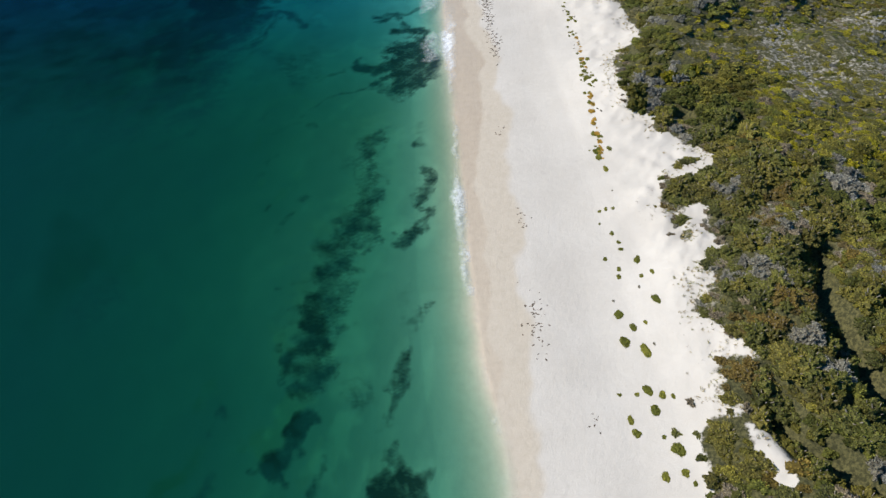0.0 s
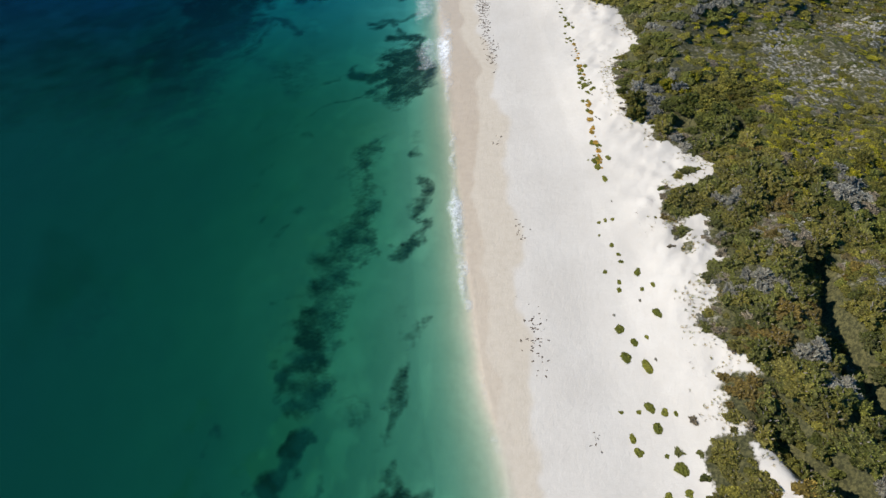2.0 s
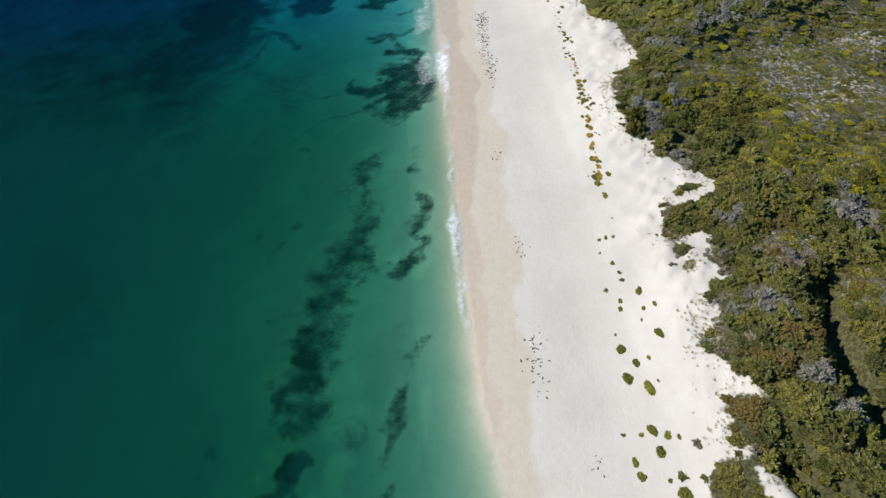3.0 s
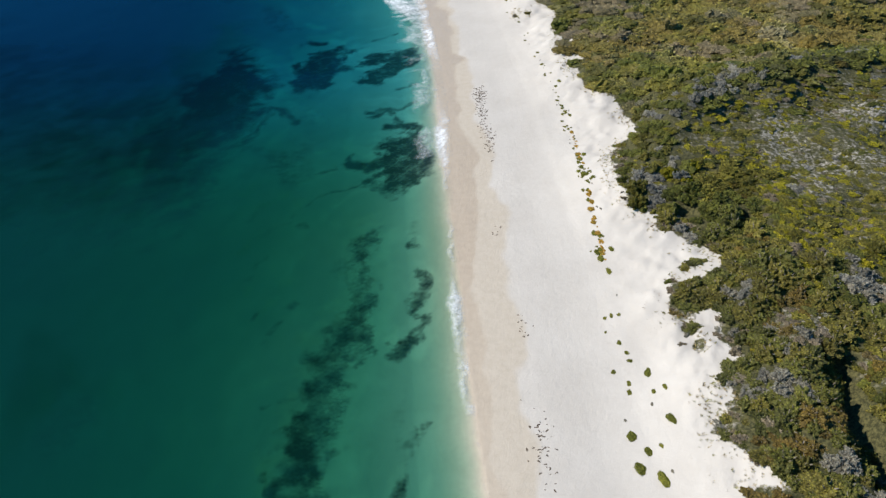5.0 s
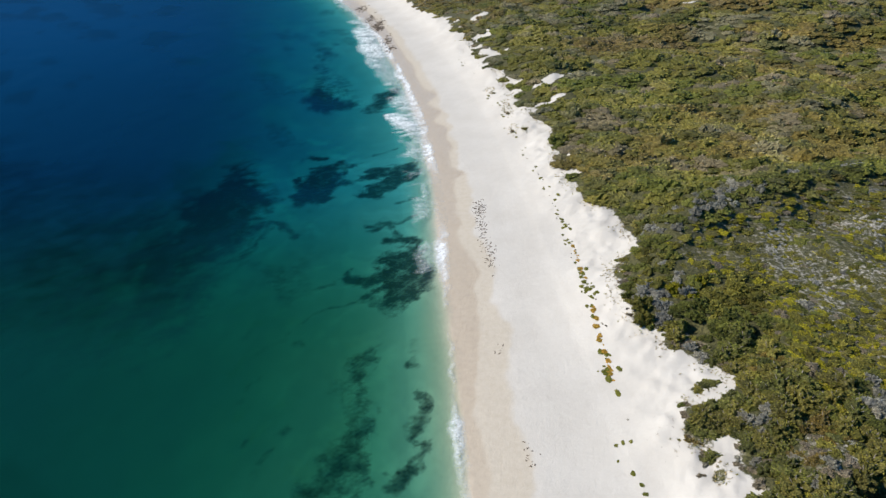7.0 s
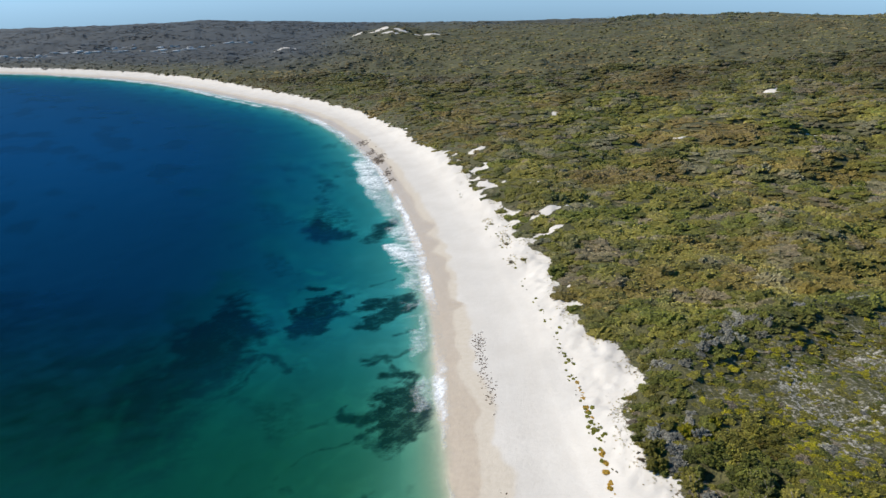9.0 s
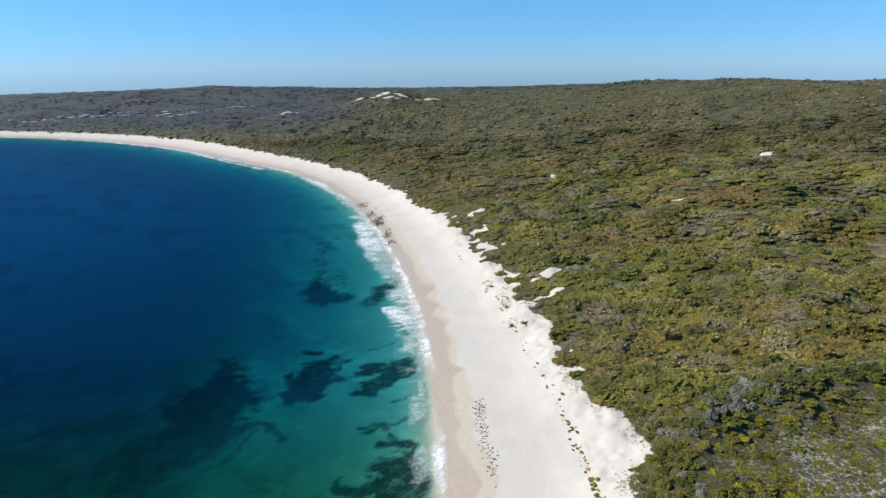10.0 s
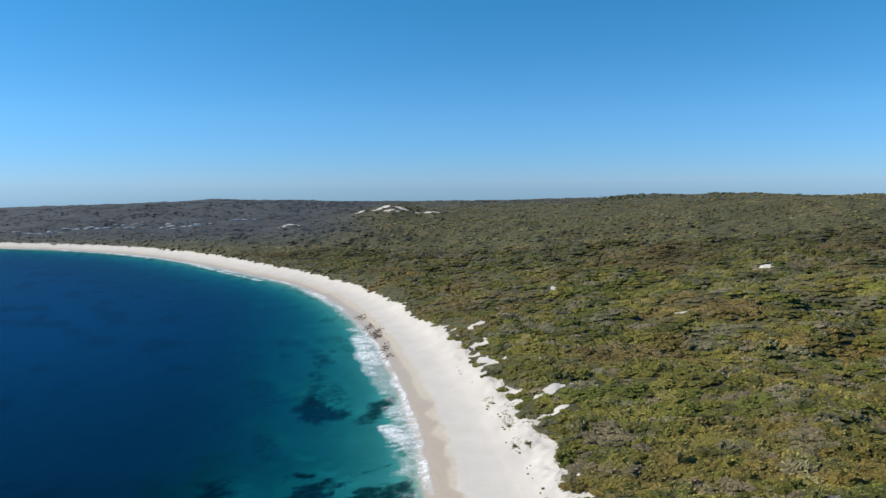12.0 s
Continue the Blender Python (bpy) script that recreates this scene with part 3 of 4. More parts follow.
swash = (0.25 + 0.75 * sstep(55, 75, gu)) * np.exp(-(swash_at / (0.16 + 0.9 * patchy + 0.7 * along)) ** 2) * (1 + 0.6 * along) * (0.12 + 0.88 * patchy * (0.35 + 0.65 * sstep(-0.3, 0.3, fbm(gx, gy, 2.2, 89))))
# breakers: from and to, by metres along the shore and off it, half width and strength
BREAKERS = [(348, -3.5, 312, -5.5, 3.2, 1.0), (312, -5.5, 280, -5.2, 3.4, 1.0), (280, -5.2, 252, -3.5, 2.8, 0.9), (243, -2.2, 229, -0.5, 1.3, 0.8), (219, -6.2, 208, -3.2, 2.4, 1.1),
            (208, -3.2, 197, -1.2, 1.8, 0.9), (182, -1.2, 173, 0.2, 0.8, 0.8), (165, -2.6, 160, -2.2, 0.6, 0.8), (156, -0.5, 142, 0.6, 0.7, 0.45), (691, -5, 616, -8, 1.5, 1.0),
            (616, -8, 560, -8, 1.5, 1.0), (482, -6, 432, -2.5, 1.2, 0.9), (930, -5, 780, -7, 2.0, 0.9), (1040, -4, 965, -5, 2.0, 0.9)]
break_zone = np.zeros(len(gx))
ju, js = gu + 5 * fbm(gu, gs * 0.5, 14, 83, 3), gs + 1.1 * fbm(gu, gs, 5, 84, 3)
for u0, s0, u1, s1, r, k in BREAKERS:
    break_zone = np.maximum(break_zone, k * sstep(1.7, 0.5, near_line(ju, js, [(u0, s0), (u1, s1)]) / (1.25 * r)))
tongues = sstep(-0.35, 0.45, 0.7 * fbm(gu, gs * 0.3, 9.0, 80, 5) + 0.6 * fbm(gu * 1.5, gs * 0.7, 2.4, 79, 3))
break_zone = break_zone * (0.5 + 0.5 * tongues)
lacy = 0.75 * (0.35 * sstep(112, 150, gu) + 0.65 * sstep(165, 205, gu)) * (1 - sstep(350, 400, gu)) * sstep(-10, -4, js) * tongues
break_zone = np.maximum(break_zone, lacy)
far_surf = sstep(380, 460, gu) * np.exp(-((gs + 2.5) / 2.5) ** 2) * sstep(-0.2, 0.35, fbm(gu, gs * 0, 60, 85, 2)) * 0.75
thin_lace = (0.12 + 0.26 * along) * np.exp(-((gs + 3.5) / 2.6) ** 2) * sstep(0.0, 0.4, fbm(gx, gy * 0.7, 5, 87))
gfoam = np.clip(np.maximum.reduce([0.8 * swash, 0.85 * break_zone, far_surf, thin_lace]), 0, 1) * sstep(5, 1, gs)
ripple = 0.05 * fbm(gx, gy, 5, 86, 2) + 0.30 * gfoam * sstep(0.5, -3, gs)
wz = 0.02 + ripple * sstep(2.0, -1.5, gs)
wz = np.where((gs > -0.5) & (gs < 2.4 * along), np.maximum(wz, gz + 0.02), wz)   # the last wave runs up the sand
wet_faces = (gs[GRID] < 5).all(1) & (gz[GRID] < wz[GRID] + 0.25).any(1)
used = np.unique(GRID[wet_faces])
remap = np.full(len(gx), -1)
remap[used] = np.arange(len(used))
me = tri_mesh("water", np.stack([gx, gy, wz], 1)[used], None, WATER, True, remap[GRID[wet_faces]])
put_values(me, "depth", np.clip(wz - gz, 0, 40)[used])
put_values(me, "foam", gfoam[used])
put_values(me, "clarity", (sstep(100, 175, gy + 6 * fbm(gx, gy, 25, 77, 2)) * sstep(3, 30, -gs))[used])
put_values(me, "bed", weed[used])
put_values(me, "offing", sstep(150, 360, gy)[used])
put_values(me, "teal", sstep(100, 175, gy)[used])
tagged(new("water", me), "clear turquoise sea with white foam at its edge", "water", kind="structure")


# ---- heath ----
def ico(level):
    bm = bmesh.new()
    bmesh.ops.create_icosphere(bm, subdivisions=level, radius=1.0)
    bm.verts.ensure_lookup_table()
    v = np.array([q.co for q in bm.verts])
    f = np.array([[q.index for q in p.verts] for p in bm.faces])
    bm.free()
    return v, f


ICO = {k: ico(k) for k in (2, 3, 4)}


def bush_shape(rng, level, clumps, leaves, leaf, flat=0.7, deep=0.6, lean=0.3, comb=0.0, uneven=1.0):
    """A bush of radius 1 on the ground: a dome broken into rounded clumps with creases between them, set with small sprays of leaves, as vertices and triangles."""
    v0, f0 = ICO[level]
    f0 = f0[v0[f0][:, :, 2].mean(1) > -0.12]
    p1, p2, p3 = rng.uniform(0, 6.28, 3)
    k = np.arange(clumps) + 0.5
    up, a = 1 - 1.1 * k / clumps, k * 2.39996
    heads = np.stack([np.sqrt(1 - np.clip(up, -1, 1) ** 2) * np.cos(a), np.sqrt(1 - np.clip(up, -1, 1) ** 2) * np.sin(a), up], 1)
    heads += rng.normal(0, 0.55 / math.sqrt(clumps), heads.shape)
    heads /= np.linalg.norm(heads, axis=1)[:, None]
    tops = rng.uniform(1.12 - 0.38 * uneven, 1.12, clumps)
    wide = 2.2 / math.sqrt(clumps)

    def surface(d):
        """Where a ray from the bush's heart leaves it."""
        gap = np.linalg.norm(d[:, None] - heads[None], axis=2)
        n = gap.argmin(1)
        ang = np.arctan2(d[:, 1], d[:, 0])
        reach = 0.84 + uneven * (0.16 * np.sin(2 * ang + p1) + 0.10 * np.sin(3 * ang + p2) + 0.07 * np.sin(5 * ang + p3))
        r = reach * tops[n] * (1.04 - deep * np.clip(gap[np.arange(len(d)), n] / wide, 0, 1.2) ** 2)
        q = d * r[:, None] * np.array([1, 1, flat])
        if comb:
            q[:, 0] += comb * q[:, 2]
        return q

    v = surface(v0) * (1 + rng.uniform(-0.06, 0.06, (len(v0), 1)))
    d = rng.normal(size=(leaves, 3))
    d[:, 2] = np.abs(d[:, 2]) * 1.1 + 0.02
    d /= np.linalg.norm(d, axis=1)[:, None]
    root = surface(d) * 0.97
    b = d * 0.7 + rng.normal(size=d.shape) * 0.5 + np.array([lean + comb, -0.1, 0.25])
    b /= np.linalg.norm(b, axis=1)[:, None]
    a = np.cross(b, rng.normal(size=d.shape))
    a /= np.linalg.norm(a, axis=1)[:, None] + 1e-6
    w, tall = leaf * rng.uniform(0.35, 0.75, (leaves, 1)), leaf * rng.uniform(0.6, 1.4, (leaves, 1))
    quads = np.stack([root - a * w * 0.6, root + a * w * 0.6, root + a * w * 0.5 + b * tall * 0.75, root - a * w * 0.2 + b * tall], 1).reshape(-1, 3)
    n = len(v) + 4 * np.arange(leaves)[:, None]
    fs = np.concatenate([f0, n + np.array([0, 1, 2]), n + np.array([0, 2, 3])])
    return np.concatenate([v, quads]), fs, len(f0)


KINDS = {  # two base colours of the leaves
    "green": ((0.078, 0.088, 0.020), (0.178, 0.186, 0.038)),
    "olive": ((0.118, 0.112, 0.023), (0.226, 0.206, 0.040)),
    "yellow": ((0.23, 0.215, 0.014), (0.36, 0.32, 0.022)),
    "grey": ((0.205, 0.20, 0.17), (0.305, 0.30, 0.258)),
    "rusty": ((0.142, 0.108, 0.026), (0.205, 0.148, 0.034)),
    "twiggy": ((0.18, 0.15, 0.105), (0.29, 0.245, 0.175)),
}
NAMES = list(KINDS)
rng = np.random.default_rng(5)


def kinds_at(x, y, s, u):
    """Which kind of bush grows at each place."""
    edge = np.interp(u, EDGE_U, EDGE_S)
    a, b, c, d = fbm(x, y, 15, 91, 4), fbm(x, y, 9, 92, 4), fbm(x, y, 45, 93, 3), rng.uniform(-1, 1, len(x))
    e = rng.uniform(-1, 1, len(x))
    k = np.where(a + 0.9 * d > 0.0, 1, 0)
    near_ridge = sstep(48, 62, x) * sstep(76, 90, y) * (1 - sstep(126, 138, y))
    k = np.where(near_ridge + 0.5 * c + 0.5 * b + 0.6 * d > 0.85, 2, k)
    k = np.where((b + 0.8 * d > 0.8) & (y < 150), 2, k)
    k = np.where(b + 0.8 * e > 0.85, 3, k)
    k = np.where((near_line(x, y, RIDGE) < 3.2) & (d > 0.25), 3, k)
    k = np.where(-b + 0.8 * e > 1.3, 4, k)
    k = np.where(-a + 0.8 * d > 1.0, 5, k)
    k = np.where((s < edge + 4) & (d > 0.2), 5, k)
    k = np.where((y > 170) & (c + 0.4 * b + 0.6 * d > 0.75), np.where(e > 0.1, 2, 4), k)
    for cx, cy, r, kind in ((32.4, 102.8, 3.2, 3), (31, 107, 2.6, 3), (39, 77.6, 2.3, 3), (34.7, 92.8, 1.8, 3), (35.5, 72.5, 1.8, 3), (38.8, 61.4, 2.8, 3), (40.2, 51.2, 1.9, 3), (41.2, 35, 2.4, 3),
                            (33, 61, 1.9, 3), (54.7, 78.5, 3.4, 3), (41.4, 46.3, 1.9, 3), (30, 45, 1.6, 3), (36, 101, 4, 0), (42, 96, 6, 0), (38.4, 53.6, 2.2, 4), (32.2, 46.6, 2.8, 4), (34.8, 53.8, 1.7, 4),
                            (43.6, 75.6, 2.6, 4), (30.6, 76, 1.8, 4), (34, 34.6, 2.4, 4), (33.6, 79, 3.2, 1), (29.6, 37, 3.6, 1), (50.6, 155, 4, 4), (44, 40, 5, 0), (34.5, 145, 3.5, 3), (58, 132.5, 5, 3), (34, 156, 4, 3), (44, 70.5, 3.5, 5)):
        k = np.where(np.hypot(x - cx, y - cy) < r * (0.85 + 0.2 * d), kind, k)
    return k


def scatter(step, y0, y1, jitter=0.42):
    """Places of bushes between two distances ahead, inside the widest view."""
    xs, ys = np.meshgrid(np.arange(-0.75 * y1 - 60, 0.75 * y1 + 60, step), np.arange(y0, y1, step * 0.9))
    xs = xs + (np.arange(len(xs))[:, None] % 2) * step * 0.5
    x = (xs + rng.uniform(-jitter, jitter, xs.shape) * step).ravel()
    y = (ys + rng.uniform(-jitter, jitter, ys.shape) * step).ravel()
    keep = (np.abs(x) < np.maximum(0.70 * (y + 24), 0.62 * (y + 44))) & (x > -0.72 * (y + 20))
    x, y = x[keep], y[keep]
    s, u = shore(x, y)
    keep = s > np.where(y > 400, 9, 14)
    return x[keep], y[keep], s[keep], u[keep]


def joined(name, label, x, y, z, size, tall, tint, shapes, inner=None, swing=np.pi):
    """All bushes of a stretch as one mesh."""
    vs, fs, cs, ins, n = [], [], [], [], 0
    pick, turn = rng.integers(0, len(shapes), len(x)), rng.uniform(-swing, swing, len(x))
    for k, (sv, sf, core) in enumerate(shapes):
        q = np.where(pick == k)[0]
        if not len(q):
            continue
        c, w = np.cos(turn[q])[:, None], np.sin(turn[q])[:, None]
        v = np.stack([(sv[:, 0] * c - sv[:, 1] * w) * size[q, None] + x[q, None], (sv[:, 0] * w + sv[:, 1] * c) * size[q, None] + y[q, None],
                      sv[:, 2] * tall[q, None] + z[q, None]], -1)
        vs.append(v.reshape(-1, 3))
        fs.append((sf[None] + (np.arange(len(q)) * len(sv))[:, None, None] + n).reshape(-1, 3))
        cs.append(np.repeat(tint[q], len(sv), 0))
        ins.append(np.tile(np.arange(len(sf)) < core, len(q)))
        n += len(q) * len(sv)
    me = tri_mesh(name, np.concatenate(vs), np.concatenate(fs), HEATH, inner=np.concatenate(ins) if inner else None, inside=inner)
    col = me.attributes.new("tint", "FLOAT_COLOR", "POINT")
    c = np.concatenate(cs)
    col.data.foreach_set("color", np.concatenate([c, np.ones((len(c), 1))], 1).astype(np.float32).ravel())
    return tagged(new(name, me), label, "scrub", kind="stuff")


DARKS = np.array([KINDS[k][0] for k in NAMES])
LIGHTS = np.array([KINDS[k][1] for k in NAMES])


def tints(kind):
    f = rng.uniform(0, 1, (len(kind), 1))
    return (DARKS[kind] * (1 - f) + LIGHTS[kind] * f) * rng.uniform(0.8, 1.25, (len(kind), 1))


def slope_tints(x, y):
    """Leaf colours on the slopes behind, drifting from green to brown and grey over some metres, with haze painted over
    the far hill.
    """
    c = np.full((len(x), 3), (0.142, 0.143, 0.032))
    r = rng.normal(0, 0.10, len(x))
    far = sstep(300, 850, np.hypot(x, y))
    for size, seed, lo, hi, tone in ((17, 101, 0.02, 0.35, (0.100, 0.122, 0.024)), (24, 102, 0.16, 0.5, (0.18, 0.142, 0.045)), (9, 103, 0.16, 0.42, (0.185, 0.18, 0.118)),
                                     (8, 107, 0.22, 0.5, (0.070, 0.080, 0.026)), (12, 104, 0.16, 0.5, (0.178, 0.17, 0.040)), (7, 105, 0.42, 0.65, (0.19, 0.165, 0.115)), (55, 108, 0.1, 0.5, (0.165, 0.128, 0.046))):
        f = (sstep(lo, hi, fbm(x, y, size, seed) + r * rng.uniform(0.3, 1.2, len(x))) * 0.8)[:, None]
        c = c * (1 - f) + np.array(tone) * f
    # Tints turn darker and greyer with distance.
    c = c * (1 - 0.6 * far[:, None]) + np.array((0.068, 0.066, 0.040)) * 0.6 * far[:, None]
    # Blue-grey haze of the far hill, mixed into its leaf colours.
    haze_tint = np.minimum(haze_zone(x, y), 1)[:, None] * 0.92
    c = c * (1 - haze_tint) + np.array((0.048, 0.054, 0.060)) * haze_tint
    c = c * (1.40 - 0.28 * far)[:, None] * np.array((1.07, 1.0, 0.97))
    return c * rng.uniform(0.86, 1.16, (len(x), 1)) * (1 + 0.25 * fbm(x, y, 25, 106, 3))[:, None]


# near heath: bushes one can tell apart
SHAPES = [bush_shape(rng, 4, 34, 380, 0.12) for q in range(6)]
SHAPES_FINE = [bush_shape(rng, 4, 44, 480, 0.09) for q in range(8)]
SHAPES_CLOSE = [bush_shape(rng, 3, 22, 90, 0.15, deep=0.5, comb=0.25) for q in range(7)]
SHAPES_LIGHT = [bush_shape(rng, 3, 16, 60, 0.17, deep=0.45, comb=0.3, uneven=0.8) for q in range(7)]
LABELS = {
    "green": "dense dark green coastal shrub on the dune",
    "olive": "rounded olive-green heath shrub on the dune",
    "yellow": "bright yellow-green heath bush on thin sandy ground",
    "grey": "silvery grey wind-clipped shrub on the dune",
    "rusty": "rusty brown withered heath bush on the dune",
    "twiggy": "bare grey-brown twiggy shrub at the dune edge",
}


def stem_mesh():
    bm = bmesh.new()
    for k in range(5):
        a = k * 1.26 + 0.4
        m = Matrix.Rotation(a, 4, "Z") @ Matrix.Rotation(0.55, 4, "Y") @ Matrix.Translation((0, 0, 0.3))
        bmesh.ops.create_cone(bm, cap_ends=True, segments=5, radius1=0.05, radius2=0.018, depth=0.75, matrix=m)
    me = bpy.data.meshes.new("stem")
    bm.to_mesh(me)
    bm.free()
    me.materials.append(BARK)
    return me


STEM = stem_mesh()
shrub_meshes = {}
for name in NAMES:
    # The core copy of each leaf colour has shade painted between its leaves.
    mat, core_mat = foliage_material(name + "_leaves", *KINDS[name]), foliage_material(name + "_shaded_leaves", *KINDS[name], 0.8)
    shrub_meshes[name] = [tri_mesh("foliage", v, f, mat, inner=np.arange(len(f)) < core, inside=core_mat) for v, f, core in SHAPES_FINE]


def shrub(name, kind, x, y, z, size, tall, turn, shape):
    ob = tagged(new(name), LABELS[kind], "shrub", group="heath shrubs")
    ob.matrix_world = pose(x, y, z, 0, 0, turn) @ Matrix.Diagonal((size * rng.uniform(0.9, 1.3), size * rng.uniform(0.8, 1.1), tall, 1))
    for part_name, mesh in (("foliage", shrub_meshes[kind][shape]), ("stem", STEM)):
        new(part_name, mesh).parent = ob
    return ob


def from_gully(x, y, line):
    """Metres from a gully's line, and whether a place lies on its sunny, seaward side."""
    gx_line, gy_line = np.array(line)[::-1].T
    return near_line(x, y, line), x < np.interp(y, gy_line, gx_line)


def shelter(x, y):
    """1 beside the seaward rim of a gully or hollow, where the bushes stand tall and shade it."""
    k = np.zeros(len(x))
    for line in (GULLY, GULLY_LOW):
        gap, seaward = from_gully(x, y, line)
        k = np.maximum(k, np.exp(-((gap - 1.4) / 1.5) ** 2) * seaward)
    for hx, hy, ha, hb in HOLLOWS:
        k = np.maximum(k, np.exp(-((x - hx + ha + 1.0) / 1.4) ** 2 - ((y - hy) / (hb + 0.6)) ** 2))
    return k


def stand(step, y0, y1, least):
    """Bushes of one layer of the near heath: place, cover and shelter."""
    x, y, s, u = scatter(step, y0, y1)
    m = heath(x, y, s, u)
    keep = (rng.uniform(0, 1, len(x)) < m * 1.2) & (m > least)
    for line, bare in ((GULLY, 2.2), (GULLY_LOW, 1.2)):
        gap, seaward = from_gully(x, y, line)
        keep &= gap > np.where(seaward, 0.6, bare)
    face = ridge_face(x, y)
    keep &= (rng.uniform(0, 1, len(x)) > 0.45 * face) & (m > 0.55 * face) & (rng.uniform(0, 1, len(x)) > 0.75 * straw_zone(x, y))
    if least > 0.3:
        keep &= thinness(x, y) - 0.3 * face < 0.45
    for hx, hy, ha, hb in HOLLOWS:
        keep &= ((x - hx) / ha) ** 2 + ((y - hy) / hb) ** 2 > 1
    return [q[keep] for q in (x, y, s, u, m, shelter(x, y))]


big, small = stand(2.45, 22, 205, 0.45), stand(2.6, 108, 205, 0.12)
small = [np.concatenate(q) for q in zip(small, stand(1.55, 22, 108, 0.12))]
low_heath = stand(1.15, 55, 140, 0.1)
keep = thinness(low_heath[0], low_heath[1]) > 0.3
low_heath = [q[keep] for q in low_heath]
layer = np.concatenate([np.ones(len(big[0])), np.zeros(len(small[0])), np.full(len(low_heath[0]), -1)])
x, y, s, u, m, sunward = (np.concatenate(q) for q in zip(big, small, low_heath))
z = land(x, y, s, u)
kind = kinds_at(x, y, s, u)
pick = rng.uniform(0, 1, len(x))
kind = np.where(layer < 0, np.where(y > 77, np.select([pick < 0.46, pick < 0.78, pick < 0.93, pick < 0.99], [2, 1, 0, 5], 3), np.select([pick < 0.38, pick < 0.68, pick < 0.85], [5, 1, 4], 3)), kind)
open_ground = (thinness(x, y) > 0.25) & (layer >= 0) & (y > 77)
kind = np.where(open_ground & (pick < 0.85), np.select([pick < 0.45, pick < 0.7], [2, 1], 5), kind)
kind = np.where((ridge_face(x, y) > 0.4) & (pick < 0.9), np.select([pick < 0.50, pick < 0.72, pick < 0.8], [2, 1, 0], 5), kind)
low = np.where(np.isin(kind, (2, 5)), 0.75, 1.0) * (0.75 + 0.25 * m)
size = np.where(layer > 0, rng.uniform(1.3, 2.5, len(x)), rng.uniform(0.7, 1.5, len(x))) * low
size = np.where(np.isin(kind, (3, 4, 5)), np.minimum(size, 1.7), size) * (1 + 0.45 * sstep(136, 150, y))
inside_by = np.where(y < 140, inset(x, y, s, u), 9.0)
for p in BUSH_ISLANDS:
    inside_by = np.maximum(inside_by, 1.5 * np.minimum(blob(x, y, *p) * 4, 0.5))
size = np.clip(np.minimum(size, 0.75 + 0.8 * np.maximum(inside_by, 0)), 0.5, None)
size = size * np.where(thinness(x, y) > 0.25, 0.95, 1.0) * (1 + 0.1 * ridge_face(x, y))
tall = size * rng.uniform(0.42, 0.9, len(x)) * low * np.where(thinness(x, y) > 0.25, 0.8, 1.0) * (1 - 0.45 * ridge_face(x, y)) * (1 + 1.5 * sunward) * np.where((rng.uniform(0, 1, len(x)) < 0.22 - 0.14 * sstep(108, 135, y)) & (thinness(x, y) < 0.3), rng.uniform(1.5, 2.1, len(x)), 1.0) * (1 - 0.24 * sstep(130, 150, y))
tall = np.minimum(tall, 1.25 * size)
ahead = (y < 118) & (x < 28 + 0.55 * y)
order = np.argsort(np.hypot(x - 30, (y - 60) * 0.7) + 1000 * ~ahead + 12 * (layer <= 0))
own = np.zeros(len(x), bool)
blend = (np.maximum(sstep(112, 165, y), sstep(128, 136, y)) * (1 - ridge_face(x, y)) * (1 - np.exp(-(near_line(x, y, RIDGE) / 5) ** 2)))[:, None] * 0.9
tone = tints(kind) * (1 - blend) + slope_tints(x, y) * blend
own[order[:430]] = True
for q in np.where(own)[0]:
    shrub(NAMES[kind[q]] + "_shrub", NAMES[kind[q]], x[q], y[q], z[q] - 0.12, size[q], tall[q], rng.uniform(0, 360), int(rng.integers(8)))
for px, py, r, tone_name in ((32.9, 85.0, 1.2, "olive"), (34.2, 85.7, 1.4, "green"), (35.3, 86.1, 1.1, "green"), (24.9, 40.5, 0.8, "green"), (16.9, 192.8, 1.3, "olive"), (13.4, 193.6, 1.1, "twiggy"), (12.9, 206, 1.2, "twiggy"), (9.4, 226, 1.1, "olive"), (29.2, 70.6, 0.7, "twiggy"), (27.0, 44.0, 0.8, "twiggy")):
    ps, pu = shore(px, py)
    shrub(tone_name + "_shrub", tone_name, px, py, float(land(np.array([px]), np.array([py]), ps, pu)[0]) - 0.1, r, r * 0.6, rng.uniform(0, 360), int(rng.integers(8)))
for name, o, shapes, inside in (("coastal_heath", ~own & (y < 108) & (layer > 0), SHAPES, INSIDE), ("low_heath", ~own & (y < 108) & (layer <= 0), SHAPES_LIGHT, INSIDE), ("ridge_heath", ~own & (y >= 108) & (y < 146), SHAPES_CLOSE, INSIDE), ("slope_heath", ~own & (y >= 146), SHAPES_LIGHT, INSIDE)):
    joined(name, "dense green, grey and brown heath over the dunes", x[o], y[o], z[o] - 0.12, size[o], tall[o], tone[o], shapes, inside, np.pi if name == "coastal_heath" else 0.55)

# heath on the slopes behind
MID = [bush_shape(rng, 2, 7, 14, 0.26, 0.62, 0.35, comb=0.3, uneven=0.6) for q in range(8)]
MID_NEAR = [bush_shape(rng, 3, 15, 36, 0.2, 0.66, 0.38, comb=0.3, uneven=0.6) for q in range(8)]
